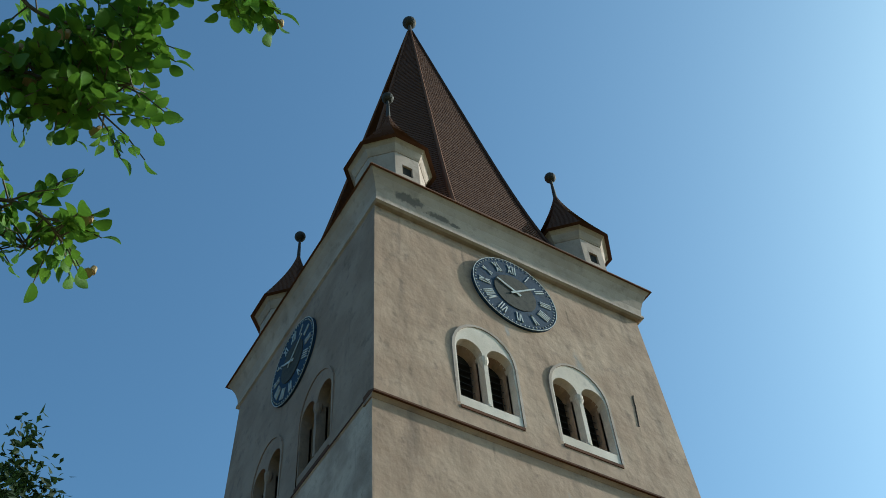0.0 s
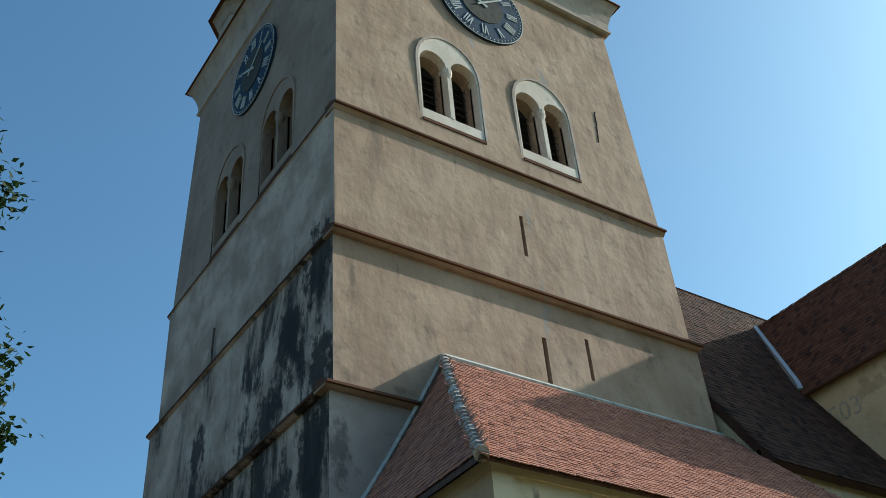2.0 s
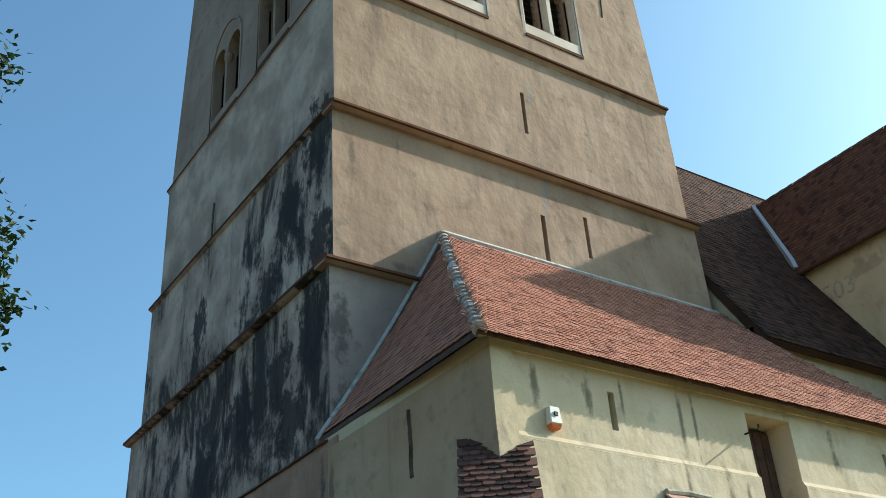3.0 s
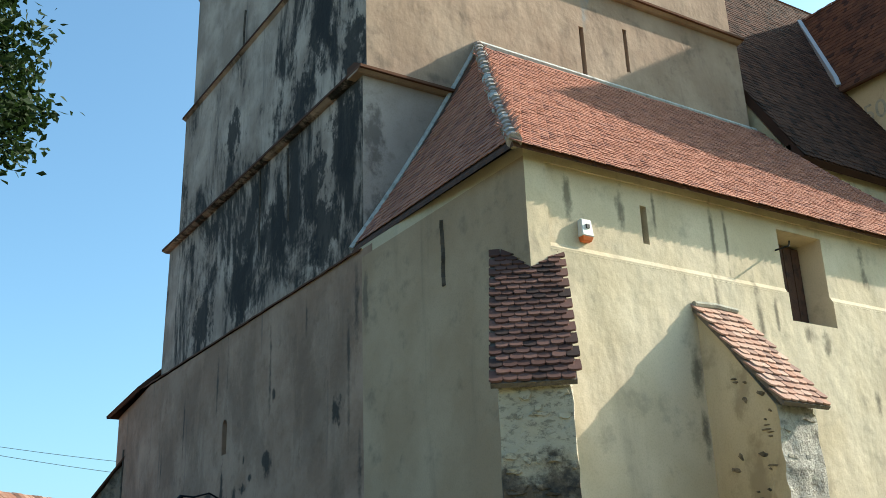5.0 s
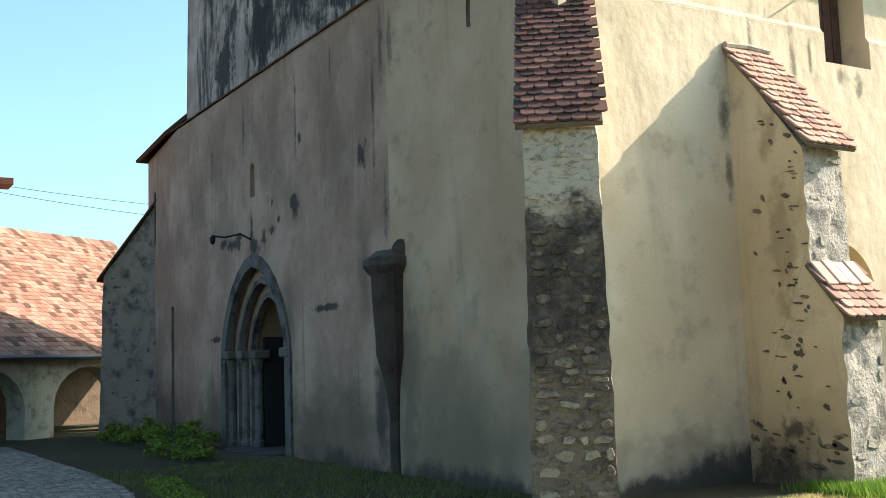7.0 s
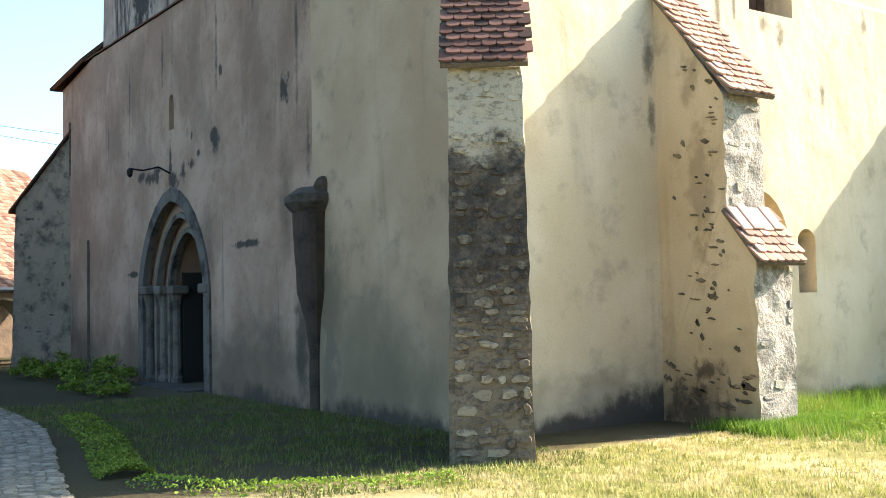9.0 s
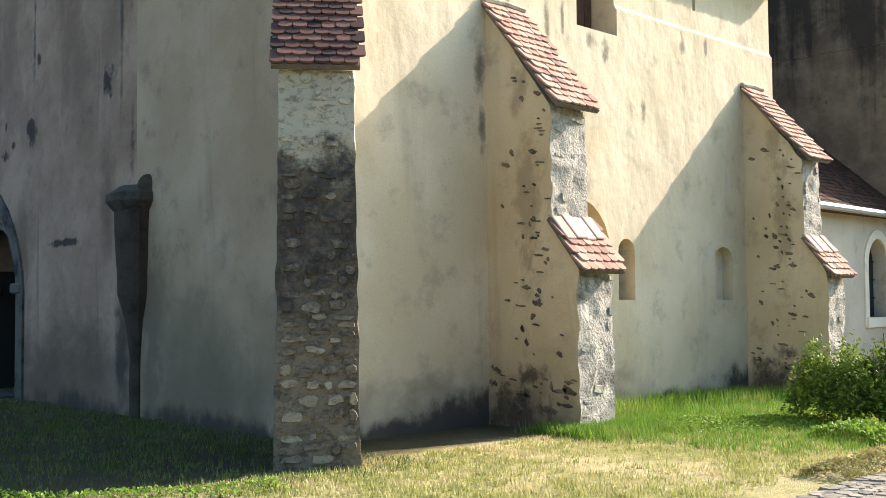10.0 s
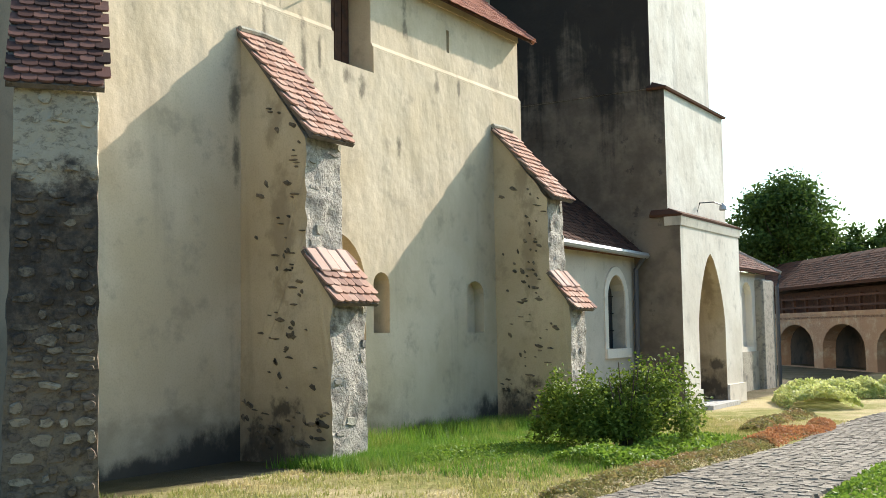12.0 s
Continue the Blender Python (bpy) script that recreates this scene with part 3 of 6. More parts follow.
def string_course(z, x0, y0, x1, y1, h=0.16, tile_mat=TILE_DARK):
    """A projecting moulded course with a thin tiled drip on top, one side each."""
    for name, b in (("south", (x0, y0, x1, y0 + 0.5)), ("west", (x0, y0 + 0.5, x0 + 0.5, y1)), ("east", (x1 - 0.5, y0 + 0.5, x1, y1)), ("north", (x0 + 0.5, y1 - 0.5, x1 - 0.5, y1))):
        sx, sy = (1 if name == "west" else 0), (1 if name == "south" else 0)
        ex, ny = (1 if name == "east" else 0), (1 if name == "north" else 0)
        bm = bmesh.new()
        lo = rect(b[0] + 0.09 * sx, b[1] + 0.09 * sy, b[2] - 0.09 * ex, b[3] - 0.09 * ny, z - h)
        solid(bm, lo, rect(*b, z - 0.05))
        part("string_course", bm, (TAN if name != "west" else SOOT), tower)
        bm = bmesh.new()
        e = 0.015 if name == "west" else 0.07
        rise = 0.07 if name == "west" else 0.16
        top_mat = TILE_BLACK if name == "west" else tile_mat
        solid(bm, rect(b[0] - e * sx, b[1] - e * sy, b[2] + e * ex, b[3] + e * ny, z - 0.05), rect(b[0] - e * sx, b[1] - e * sy, b[2] + e * ex, b[3] + e * ny, z + 0.01))
        part("drip_edge", bm, top_mat, tower, "dark tiled drip edge")
        bm = bmesh.new()
        solid(bm, rect(b[0] - e * sx, b[1] - e * sy, b[2] + e * ex, b[3] + e * ny, z + 0.01), rect(b[0] + 0.2 * sx, b[1] + 0.2 * sy, b[2] - 0.2 * ex, b[3] - 0.2 * ny, z + rise))
        part("weathering", bm, top_mat, tower)


string_course(20.43, 8.98, 16.24, 20.12, 27.16, 0.15)
string_course(16.40, 8.84, 16.10, 20.30, 27.52, 0.10)
string_course(12.43, 8.68, 16.18, 20.5, 28.25, 0.09)

# cornice: coved white moulding under the eave
CX0, CY0, CX1, CY1 = 9.02, 16.15, 20.2, 27.25
bm = bmesh.new()
prof = [(0.28, 29.12), (0.20, 29.17), (0.20, 29.26), (0.25, 29.3), (0.22, 29.6), (0.13, 29.95), (0.0, 30.25), (-0.12, 30.42)]
stacked(bm, [rect(CX0 + a, CY0 + a, CX1 - a, CY1 - a, z) for a, z in prof])
part("cornice", bm, DIRTY, tower, "dirty white coved cornice")
bm = bmesh.new()
solid(bm, rect(CX0 - 0.19, CY0 - 0.19, CX1 + 0.19, CY1 + 0.19, 30.42), rect(CX0 - 0.16, CY0 - 0.16, CX1 + 0.16, CY1 + 0.16, 30.52))
part("eave_edge", bm, TILE_DARK, tower)


def octagon(r, z, cx, cy):
    k = r / math.cos(math.pi / 8)
    return [(cx + k * math.cos(math.pi / 8 + i * math.pi / 4), cy + k * math.sin(math.pi / 8 + i * math.pi / 4), z) for i in range(8)]


# spire: octagonal, in tiled courses
SPX, SPY = (CX0 + CX1) / 2, (CY0 + CY1) / 2
bm = bmesh.new()
N, Z0, Z1, R0 = 120, 30.5, 56.3, 5.3
def spire_r(f):
    return R0 * (1 - f) * (0.93 + 0.07 * (1 - f) ** 8) + 0.10 * f
rings = []
for i in range(N):
    f0, f1 = i / N, (i + 1) / N
    za, zb = Z0 + (Z1 - Z0) * f0, Z0 + (Z1 - Z0) * f1
    rings += [octagon(spire_r(f0) + 0.025, za, SPX, SPY), octagon(spire_r(f1) + 0.004, zb - 0.004, SPX, SPY)]
stacked(bm, rings)
part("spire", bm, TILE_DARK, tower, "steep octagonal spire of dark brown tiles")
# low skirt roof that joins the square eave to the octagon
bm = bmesh.new()
solid(bm, rect(CX0 - 0.15, CY0 - 0.15, CX1 + 0.15, CY1 + 0.15, 30.52), rect(CX0 + 1.6, CY0 + 1.6, CX1 - 1.6, CY1 - 1.6, 32.0))
part("skirt_roof", bm, TILE_DARK, tower)
for i in range(8):
    bm = bmesh.new()
    pts = []
    for k in range(61):
        f = k / 60
        p = octagon(spire_r(f) + 0.03, Z0 + (Z1 - Z0) * f, SPX, SPY)[i]
        pts.append(p)
    tube(bm, pts, 0.09, 6, 0.6)
    part("hip_ridge", bm, TILE_DARK, tower)
bm = bmesh.new()
lathe(bm, [(0.22, 56.1), (0.13, 56.5), (0.08, 57.2)], SPX, SPY, 10)
part("finial_stem", bm, COPPER, tower)
bm = bmesh.new()
ball(bm, (SPX, SPY, 57.5), 0.40)
part("finial_ball", bm, COPPER, tower, "dark metal finial ball")


def turret(cx, cy):
    t = new("corner_turret")
    t.matrix_world = Matrix.Translation((cx, cy, 30.5))
    t.parent = tower
    t.matrix_parent_inverse = tower.matrix_world.inverted()
    bm = bmesh.new()
    solid(bm, octagon(1.18, 30.5, cx, cy), octagon(1.15, 33.2, cx, cy))
    body = part("turret_wall", bm, DIRTY, t)
    cut = []
    for dx, dy in ((-1, 0), (0, -1), (1, 0), (0, 1)):
        bm = bmesh.new()
        box(bm, cx + dx * 1.05 - 0.2 - 0.25 * abs(dx), cy + dy * 1.05 - 0.2 - 0.25 * abs(dy), 31.75, cx + dx * 1.05 + 0.2 + 0.25 * abs(dx), cy + dy * 1.05 + 0.2 + 0.25 * abs(dy), 32.35)
        cut.append(bm)
    carve(body, cut)
    for dx, dy in ((-1, 0), (0, -1)):
        part("hatch", boxed(cx + dx * 0.86 - 0.22, cy + dy * 0.86 - 0.22, 31.7, cx + dx * 0.86 + 0.22, cy + dy * 0.86 + 0.22, 32.4), VOID, t)
    bm = bmesh.new()
    stacked(bm, [octagon(a, z, cx, cy) for a, z in ((1.17, 33.0), (1.22, 33.1), (1.30, 33.35), (1.42, 33.5))])
    part("turret_cornice", bm, DIRTY, t)
    bm = bmesh.new()
    n = 26
    rr = lambda f: 1.5 * ((1 - f) ** 1.25) + 0.05
    rings = []
    for i in range(n):
        f0, f1 = i / n, (i + 1) / n
        rings += [octagon(rr(f0) + 0.02, 33.5 + 4.1 * f0, cx, cy), octagon(rr(f1) + 0.004, 33.496 + 4.1 * f1, cx, cy)]
    stacked(bm, rings)
    part("turret_roof", bm, TILE_DARK, t)
    bm = bmesh.new()
    lathe(bm, [(0.09, 37.4), (0.05, 38.9)], cx, cy, 8)
    part("stem", bm, COPPER, t)
    bm = bmesh.new()
    ball(bm, (cx, cy, 39.0), 0.25, 12)
    part("ball", bm, COPPER, t)


for cx in (CX0 + 1.6, CX1 - 1.6):
    for cy in (CY0 + 1.6, CY1 - 1.6):
        turret(cx, cy)

# ---- clocks ----
BLUE = rough_stuff("blue_clock_enamel", (0.012, 0.032, 0.065), (0.015, 0.038, 0.075), (0.009, 0.021, 0.04), 4, 0.004, 0.75)
DIAL = rough_stuff("dark_dial_centre", (0.045, 0.042, 0.035), (0.06, 0.055, 0.043), (0.03, 0.028, 0.025), 5, 0.004, 0.8)
PALE = rough_stuff("pale_painted_metal", (0.46, 0.47, 0.47), (0.46, 0.47, 0.47), (0.30, 0.31, 0.31), 9, 0.002, 0.6)
STROKES = {1: "I", 2: "II", 3: "III", 4: "IIII", 5: "V", 6: "VI", 7: "VII", 8: "VIII", 9: "IX", 10: "X", 11: "XI", 12: "XII"}


def clock(place, label, radius, hour, minute):
    c = thing("tower_clock", place(0, 0, 0), label, "clock", "tower clocks")
    def disc(r, d0, d1, n=48):
        bm = bmesh.new()
        solid(bm, [place(r * math.cos(2 * math.pi * k / n), d0, r * math.sin(2 * math.pi * k / n)) for k in range(n)],
              [place(r * math.cos(2 * math.pi * k / n), d1, r * math.sin(2 * math.pi * k / n)) for k in range(n)])
        return bm
    part("dial", disc(radius, 0.0, -0.10), BLUE, c, "blue painted dial")
    part("dial_centre", disc(radius * 0.50, 0.0, -0.125), DIAL, c, "dark worn dial centre")
    n = 60
    bm = bmesh.new()
    ring_band(bm, [place(radius * math.cos(2 * math.pi * k / n), -0.10, radius * math.sin(2 * math.pi * k / n)) for k in range(n + 1)],
              [place(radius * 0.986 * math.cos(2 * math.pi * k / n), -0.10, radius * 0.986 * math.sin(2 * math.pi * k / n)) for k in range(n + 1)], Vector(place(0, -0.015, 0)) - Vector(place(0, 0, 0)))
    part("rim", bm, PALE, c)
    for k in range(60):
        a = math.pi / 2 - 2 * math.pi * k / 60
        bar(c, "minute_mark", place, a, radius * 0.925, radius * 0.955, 0.018, 0)
    for h, text in STROKES.items():
        a = math.pi / 2 - 2 * math.pi * h / 12
        numeral = []
        w = 0.085
        total = sum({"I": w, "V": 2.0 * w, "X": 2.0 * w}[ch] for ch in text)
        x = -total / 2
        bm = bmesh.new()
        for ch in text:
            cw = {"I": w, "V": 2.0 * w, "X": 2.0 * w}[ch]
            m = x + cw / 2
            strokes = {"I": [(m, m)], "V": [(m - 0.06, m), (m + 0.06, m)], "X": [(m - 0.06, m + 0.06), (m + 0.06, m - 0.06)]}[ch]
            for top_u, foot_u in strokes:
                r0, r1 = radius * 0.60, radius * 0.86
                def pt(u, r, d):
                    ca, sa = math.cos(a), math.sin(a)
                    return place(r * ca + u * sa, d, r * sa - u * ca)
                hw = 0.019
                q = [pt(foot_u - hw, r0, -0.10), pt(foot_u + hw, r0, -0.10), pt(top_u + hw, r1, -0.10), pt(top_u - hw, r1, -0.10)]
                s = [pt(foot_u - hw, r0, -0.125), pt(foot_u + hw, r0, -0.125), pt(top_u + hw, r1, -0.125), pt(top_u - hw, r1, -0.125)]
                solid(bm, q, s)
            x += cw
        part("numeral", bm, PALE, c)
    am = math.pi / 2 - 2 * math.pi * minute / 60
    ah = math.pi / 2 - 2 * math.pi * hour / 12
    bar(c, "minute_hand", place, am, -0.25, radius * 0.62, 0.035, 0.06)
    bar(c, "hour_hand", place, ah, -0.2, radius * 0.48, 0.05, 0.04)
    return c


def bar(parent, name, place, a, r0, r1, hw, lift):
    ca, sa = math.cos(a), math.sin(a)
    def pt(u, r, d):
        return place(r * ca + u * sa, d, r * sa - u * ca)
    bm = bmesh.new()
    d0, d1 = -0.101 - lift, -0.121 - lift
    solid(bm, [pt(-hw, r0, d0), pt(hw, r0, d0), pt(hw * 0.6, r1, d0), pt(-hw * 0.6, r1, d0)], [pt(-hw, r0, d1), pt(hw, r0, d1), pt(hw * 0.6, r1, d1), pt(-hw * 0.6, r1, d1)])
    return part(name, bm, PALE, parent)


clock(lambda u, d, v: (14.32 + u, 16.51 + d, 27.40 + v), "round blue tower clock with pale Roman numerals on tan wall", 1.60, 9.95, 9)
clock(lambda u, d, v: (9.23 + d, 21.85 - u, 26.78 + v), "blue tower clock with dark centre on shaded wall", 1.55, 9.95, 9)


# ---- west front and south aisle ----
X0, Y0 = 8.40, 10.76
front = thing("west_front_wall", (9.0, 21.0, 0), "grey rendered west wall with dark damp runs above the portal", "wall", kind="structure")
DOOR_Y = 22.05
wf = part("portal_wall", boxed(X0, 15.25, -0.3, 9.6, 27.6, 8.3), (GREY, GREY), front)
order = [(1.92, 2.25, 4.35, 0.20), (1.56, 2.25, 4.0, 0.18), (1.22, 2.25, 3.68, 1.4)]
cuts, d = [], 0.0
for half, spring, top_z, deep in order:
    bm = bmesh.new()
    prism(bm, on_west(arch(half, spring, top_z, 14, 0.28), X0 - 0.3, DOOR_Y, -0.25), (0.3 + d + deep, 0, 0))
    cuts.append(bm)
    d += deep
bm = bmesh.new()
prism(bm, on_west(arch(0.14, 0.62, 0.78, 6), X0 - 0.2, 22.07, 5.6), (0.6, 0, 0))
cuts.append(bm)
carve(wf, cuts)
bm = bmesh.new()
solid(bm, rect(X0 + 0.012, 27.6, 9.6, 30.55, -0.3), [(X0 + 0.012, 27.6, 8.33), (9.6, 27.6, 8.33), (9.6, 30.55, 7.93), (X0 + 0.012, 30.55, 7.93)])
part("portal_wall_north", bm, GREY, front)

portal = thing("church_portal", (X0, DOOR_Y, 0), "stepped grey stone arched portal with open door and near-black interior", "doorway")
d = 0.0
for k, (half, spring, top_z, deep) in enumerate(order):
    a_out, a_in = arch(half + (0.17 if k == 0 else 0.0), spring, top_z + (0.17 if k == 0 else 0.0), 14, 0.28), arch(half - 0.13, spring, top_z - 0.12, 14, 0.28)
    bm = bmesh.new()
    ring_band(bm, on_west(a_out, X0 + d - 0.05, DOOR_Y, -0.2), on_west(a_in, X0 + d - 0.05, DOOR_Y, -0.2), (0.16, 0, 0))
    part("archivolt", bm, PORTAL if k == 0 else PORTAL_PALE, portal)
    for s in (-1, 1):
        cy, cx = DOOR_Y + s * (half - 0.13), X0 + d + 0.13
        bm = bmesh.new()
        lathe(bm, [(0.15, -0.2), (0.15, 0.1), (0.11, 0.16), (0.10, 1.72), (0.12, 1.76), (0.11, 1.8), (0.17, 2.0), (0.17, 2.1)], cx, cy, 10)
        part("column", bm, PORTAL_PALE, portal, "worn grey stone column")
        part("impost", bevelled(boxed(X0 + d - 0.08, cy - 0.24, 2.0, X0 + d + 0.34, cy + 0.24, 2.2), 0.03), PORTAL_PALE, portal)
    d += deep
# Leaf and unseen vestibule are near-black, painting the doorway's shade.
part("door_leaf", bevelled(boxed(X0 + 0.62, DOOR_Y + 1.0, -0.2, X0 + 1.75, DOOR_Y + 1.08, 2.5), 0.01), VOID, portal, "open door leaf, near-black for the doorway's shade")
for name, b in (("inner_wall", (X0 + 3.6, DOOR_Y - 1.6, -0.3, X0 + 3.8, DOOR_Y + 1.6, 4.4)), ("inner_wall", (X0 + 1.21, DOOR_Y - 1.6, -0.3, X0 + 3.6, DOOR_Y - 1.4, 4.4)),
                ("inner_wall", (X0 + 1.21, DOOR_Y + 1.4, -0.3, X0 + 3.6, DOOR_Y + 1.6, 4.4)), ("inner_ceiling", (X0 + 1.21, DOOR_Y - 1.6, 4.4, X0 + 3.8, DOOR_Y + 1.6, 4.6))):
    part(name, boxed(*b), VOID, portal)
part("step", boxed(X0 - 0.35, DOOR_Y - 1.5, -0.2, X0 + 0.3, DOOR_Y + 1.5, 0.02), PORTAL, portal)

# half pier beside the portal, with a moulded cap
PIERMAT = rough_stuff("damp_pier_stone", (0.062, 0.04, 0.028), (0.075, 0.048, 0.034), (0.022, 0.017, 0.013), 2.2, 0.03)
pier = thing("wall_pier", (X0, 15.85, 0), "dark damp-stained stub of a wall pier with moulded cap", "pier")
bm = bmesh.new()
def half_pier(grow, z):
    out = [(X0 + 0.004, 15.24 - grow, z)]
    for i in range(9):
        a = math.pi * i / 8
        out.append((X0 - (0.28 + grow) * math.sin(a) ** 0.7, 15.62 - (0.38 + grow) * math.cos(a), z))
    return out + [(X0 + 0.004, 16.0 + grow, z)]
stacked(bm, [half_pier(g, z) for g, z in ((-0.22, -0.2), (-0.22, 0.9), (-0.15, 1.5), (-0.03, 1.95), (0.02, 3.0), (0.03, 3.32))])
part("shaft", roughened(bm, 0.012, 2, 3.0), PIERMAT, pier)
bm = bmesh.new()
stacked(bm, [half_pier(g, z) for g, z in ((0.03, 3.28), (0.10, 3.36), (0.16, 3.44), (0.16, 3.56), (0.06, 3.62), (-0.05, 3.70))])
part("cap", roughened(bm, 0.02, 2, 4.0), DAMP, pier)
bm = bmesh.new()
ball(bm, (X0 - 0.02, 15.22, 3.70), 0.15, 8)
part("broken_block", roughened(bm, 0.07, 1, 5.0), DAMP, pier, "broken stump of masonry")

aisle = thing("south_aisle", (14, 13.5, 0), "cream rendered church aisle under a red tiled hipped roof", "church aisle")
WIN = (13.72, 6.36, 14.84, 7.98)
low = part("aisle_wall", boxed(X0 - 0.003, Y0, -0.6, 20.3, 15.62, 6.84), (CREAM, CREAM_SHADED), aisle)
cuts = []
bm = bmesh.new()
prism(bm, on_south(arch(0.24, 0.85, 1.06, 8), 15.02, Y0 - 0.2, 1.79), (0, 0.55, 0))
cuts.append(bm)
bm = bmesh.new()
prism(bm, on_south(arch(0.33, 0.78, 1.03, 8), 18.22, Y0 - 0.2, 1.77), (0, 0.42, 0))
cuts.append(bm)
bm = bmesh.new()
prism(bm, on_south(arch(0.95, 1.6, 2.5, 12), 13.6, Y0 - 0.2, 1.0), (0, 0.5, 0))
cuts.append(bm)
cuts.append(boxed(WIN[0], Y0 - 0.3, WIN[1], WIN[2], Y0 + 0.75, 7.2))
carve(low, cuts)
# West face takes the shade-darkened cream.
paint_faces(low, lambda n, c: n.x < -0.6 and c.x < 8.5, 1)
up = part("upper_wall", boxed(8.78, Y0 + 0.06, 6.84, 20.3, 16.25, 8.15), CREAM, aisle)
carve(up, [boxed(WIN[0], Y0 - 0.3, 6.5, WIN[2], Y0 + 0.75, WIN[3]), boxed(10.62, Y0, 7.2, 10.75, Y0 + 0.35, 7.82), boxed(17.36, Y0, 7.3, 17.46, Y0 + 0.35, 7.75)])
pil = part("corner_pilaster", boxed(X0 - 0.003, Y0 + 0.01, 6.84, 8.78, 15.62, 8.15), (CREAM, CREAM_SHADED), aisle)
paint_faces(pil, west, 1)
for xa, xb in ((8.78, WIN[0] - 0.004), (WIN[2] + 0.004, 20.3)):
    bm = bmesh.new()
    solid(bm, rect(xa, Y0 - 0.003, xb, Y0 + 0.2, 6.8), rect(xa, Y0 + 0.056, xb, Y0 + 0.2, 6.92))
    part("ledge", bm, CREAM, aisle)
shut = part("window_shutter", boxed(WIN[0] + 0.02, Y0 + 0.55, WIN[1], WIN[2] - 0.02, Y0 + 0.61, WIN[3] - 0.04), WOOD, aisle, "dark red-brown plank shutter")
for k in range(5):
    x = WIN[0] + 0.05 + k * 0.21
    part("plank", boxed(x, Y0 + 0.52, WIN[1] + 0.02, x + 0.19, Y0 + 0.55, WIN[3] - 0.08), WOOD, shut)
part("window_back", boxed(13.0, Y0 + 0.28, 1.2, 14.4, Y0 + 0.32, 3.3), GLASS, aisle)

# aisle roof: planes of plain tiles
EV = Vector((8.02, 10.48, 8.14))
HIP = Vector((11.68, 16.26, 13.78))
SE = Vector((20.52, 10.48, 8.14))
NE = Vector((20.45, 16.26, 13.72))
WN = Vector((8.52, 16.28, 8.52))
random.seed(4)


def tile_mesh(name, w, length, thick, mat):
    """A beaver-tail tile lying in its own plane: u across, v up the slope, n out; its rounded tail at v=0."""
    pts = [(-w / 2, length), (-w / 2, 0.045)] + [(-w / 2 * math.cos(math.pi * k / 6), 0.045 - 0.045 * math.sin(math.pi * k / 6)) for k in range(1, 6)] + [(w / 2, 0.045), (w / 2, length)]
    bm = bmesh.new()
    solid(bm, [(u, v, 0.0) for u, v in pts], [(u, v, thick) for u, v in pts])
    me = bpy.data.meshes.new(name)
    bmesh.ops.recalc_face_normals(bm, faces=bm.faces[:])
    bm.to_mesh(me)
    bm.free()
    me.materials.append(mat)
    return me


def slope_tiles(parent, corner, across, upward, width, length, inside, mat, w=0.17, gauge=0.15, singles=0, name="tile", lift=0.0, sag=False, thick=0.014):
    """Courses of tiles on a slope plane. singles: how many near the eave are objects of their own; the rest is one joined mesh."""
    u, v = across.normalized(), upward.normalized()
    n = u.cross(v).normalized()
    me = tile_mesh(name, w * 0.96, gauge * 2.1, thick, mat)
    verts, faces = [], []
    base = [tuple(p.co) for p in me.vertices]
    polys = [tuple(p.vertices) for p in me.polygons]
    count = 0
    rows = int(length / gauge)
    tilt = math.atan2(thick * 0.95, gauge)
    for r in range(rows):
        off = (r % 2) * w / 2
        for c in range(int(width / w) + 1):
            a, b = c * w + off + w * 0.5, r * gauge
            if not inside(a, b):
                continue
            jitter = random.uniform(-0.006, 0.006)
            rot = Matrix((u, v, n)).transposed().to_4x4()
            spot = corner + u * a + v * (b + jitter)
            pitch = 0.0
            if sag:
                f = (spot.z - EV.z) / (HIP.z - EV.z)
                pitch = -SAG * math.pi * math.cos(math.pi * f) / (HIP.z - EV.z) * v.z * math.hypot(v.x, v.y)
                spot = sagged(spot)
            m = Matrix.Translation(spot + n * (0.024 + lift + random.uniform(0, 0.009))) @ rot @ Matrix.Rotation(pitch - tilt + random.uniform(-0.025, 0.025), 4, "X") @ Matrix.Rotation(random.uniform(-0.02, 0.02), 4, "Z")
            if count < singles:
                ob = new(name, me)
                ob.parent = parent
                ob.matrix_parent_inverse = parent.matrix_world.inverted()
                ob.matrix_basis = m
            else:
                k = len(verts)
                verts.extend(tuple(m @ Vector(p)) for p in base)
                faces.extend(tuple(i + k for i in f) for f in polys)
            count += 1
    if verts:
        ob = part(name.replace("_tile", "") + "_tiling", (verts, faces), mat, parent)
        ob["kind"] = "stuff"


def plane_inside(corner, u, v, poly):
    """A test whether a point of the slope lies in a polygon of the plane."""
    un, vn = u.normalized(), v.normalized()
    q = [((Vector(p) - corner).dot(un), (Vector(p) - corner).dot(vn)) for p in poly]
    def test(a, b):
        hit = False
        for (x1, y1), (x2, y2) in zip(q, q[1:] + q[:1]):
            if (y1 > b) != (y2 > b) and a < (x2 - x1) * (b - y1) / (y2 - y1) + x1:
                hit = not hit
        return hit
    return test


def slab(poly, thick):
    bm = bmesh.new()
    p = [Vector(q) for q in poly]
    n = (p[1] - p[0]).cross(p[2] - p[0]).normalized()
    if n.z < 0:
        n = -n
    solid(bm, [q - n * thick for q in p], p)
    return bm


SAG = 0.17


def sagged(p):
    """The old rafters hang through a little between eave and ridge."""
    f = min(1.0, max(0.0, (p.z - EV.z) / (HIP.z - EV.z)))
    return Vector((p.x, p.y, p.z - SAG * math.sin(math.pi * f)))


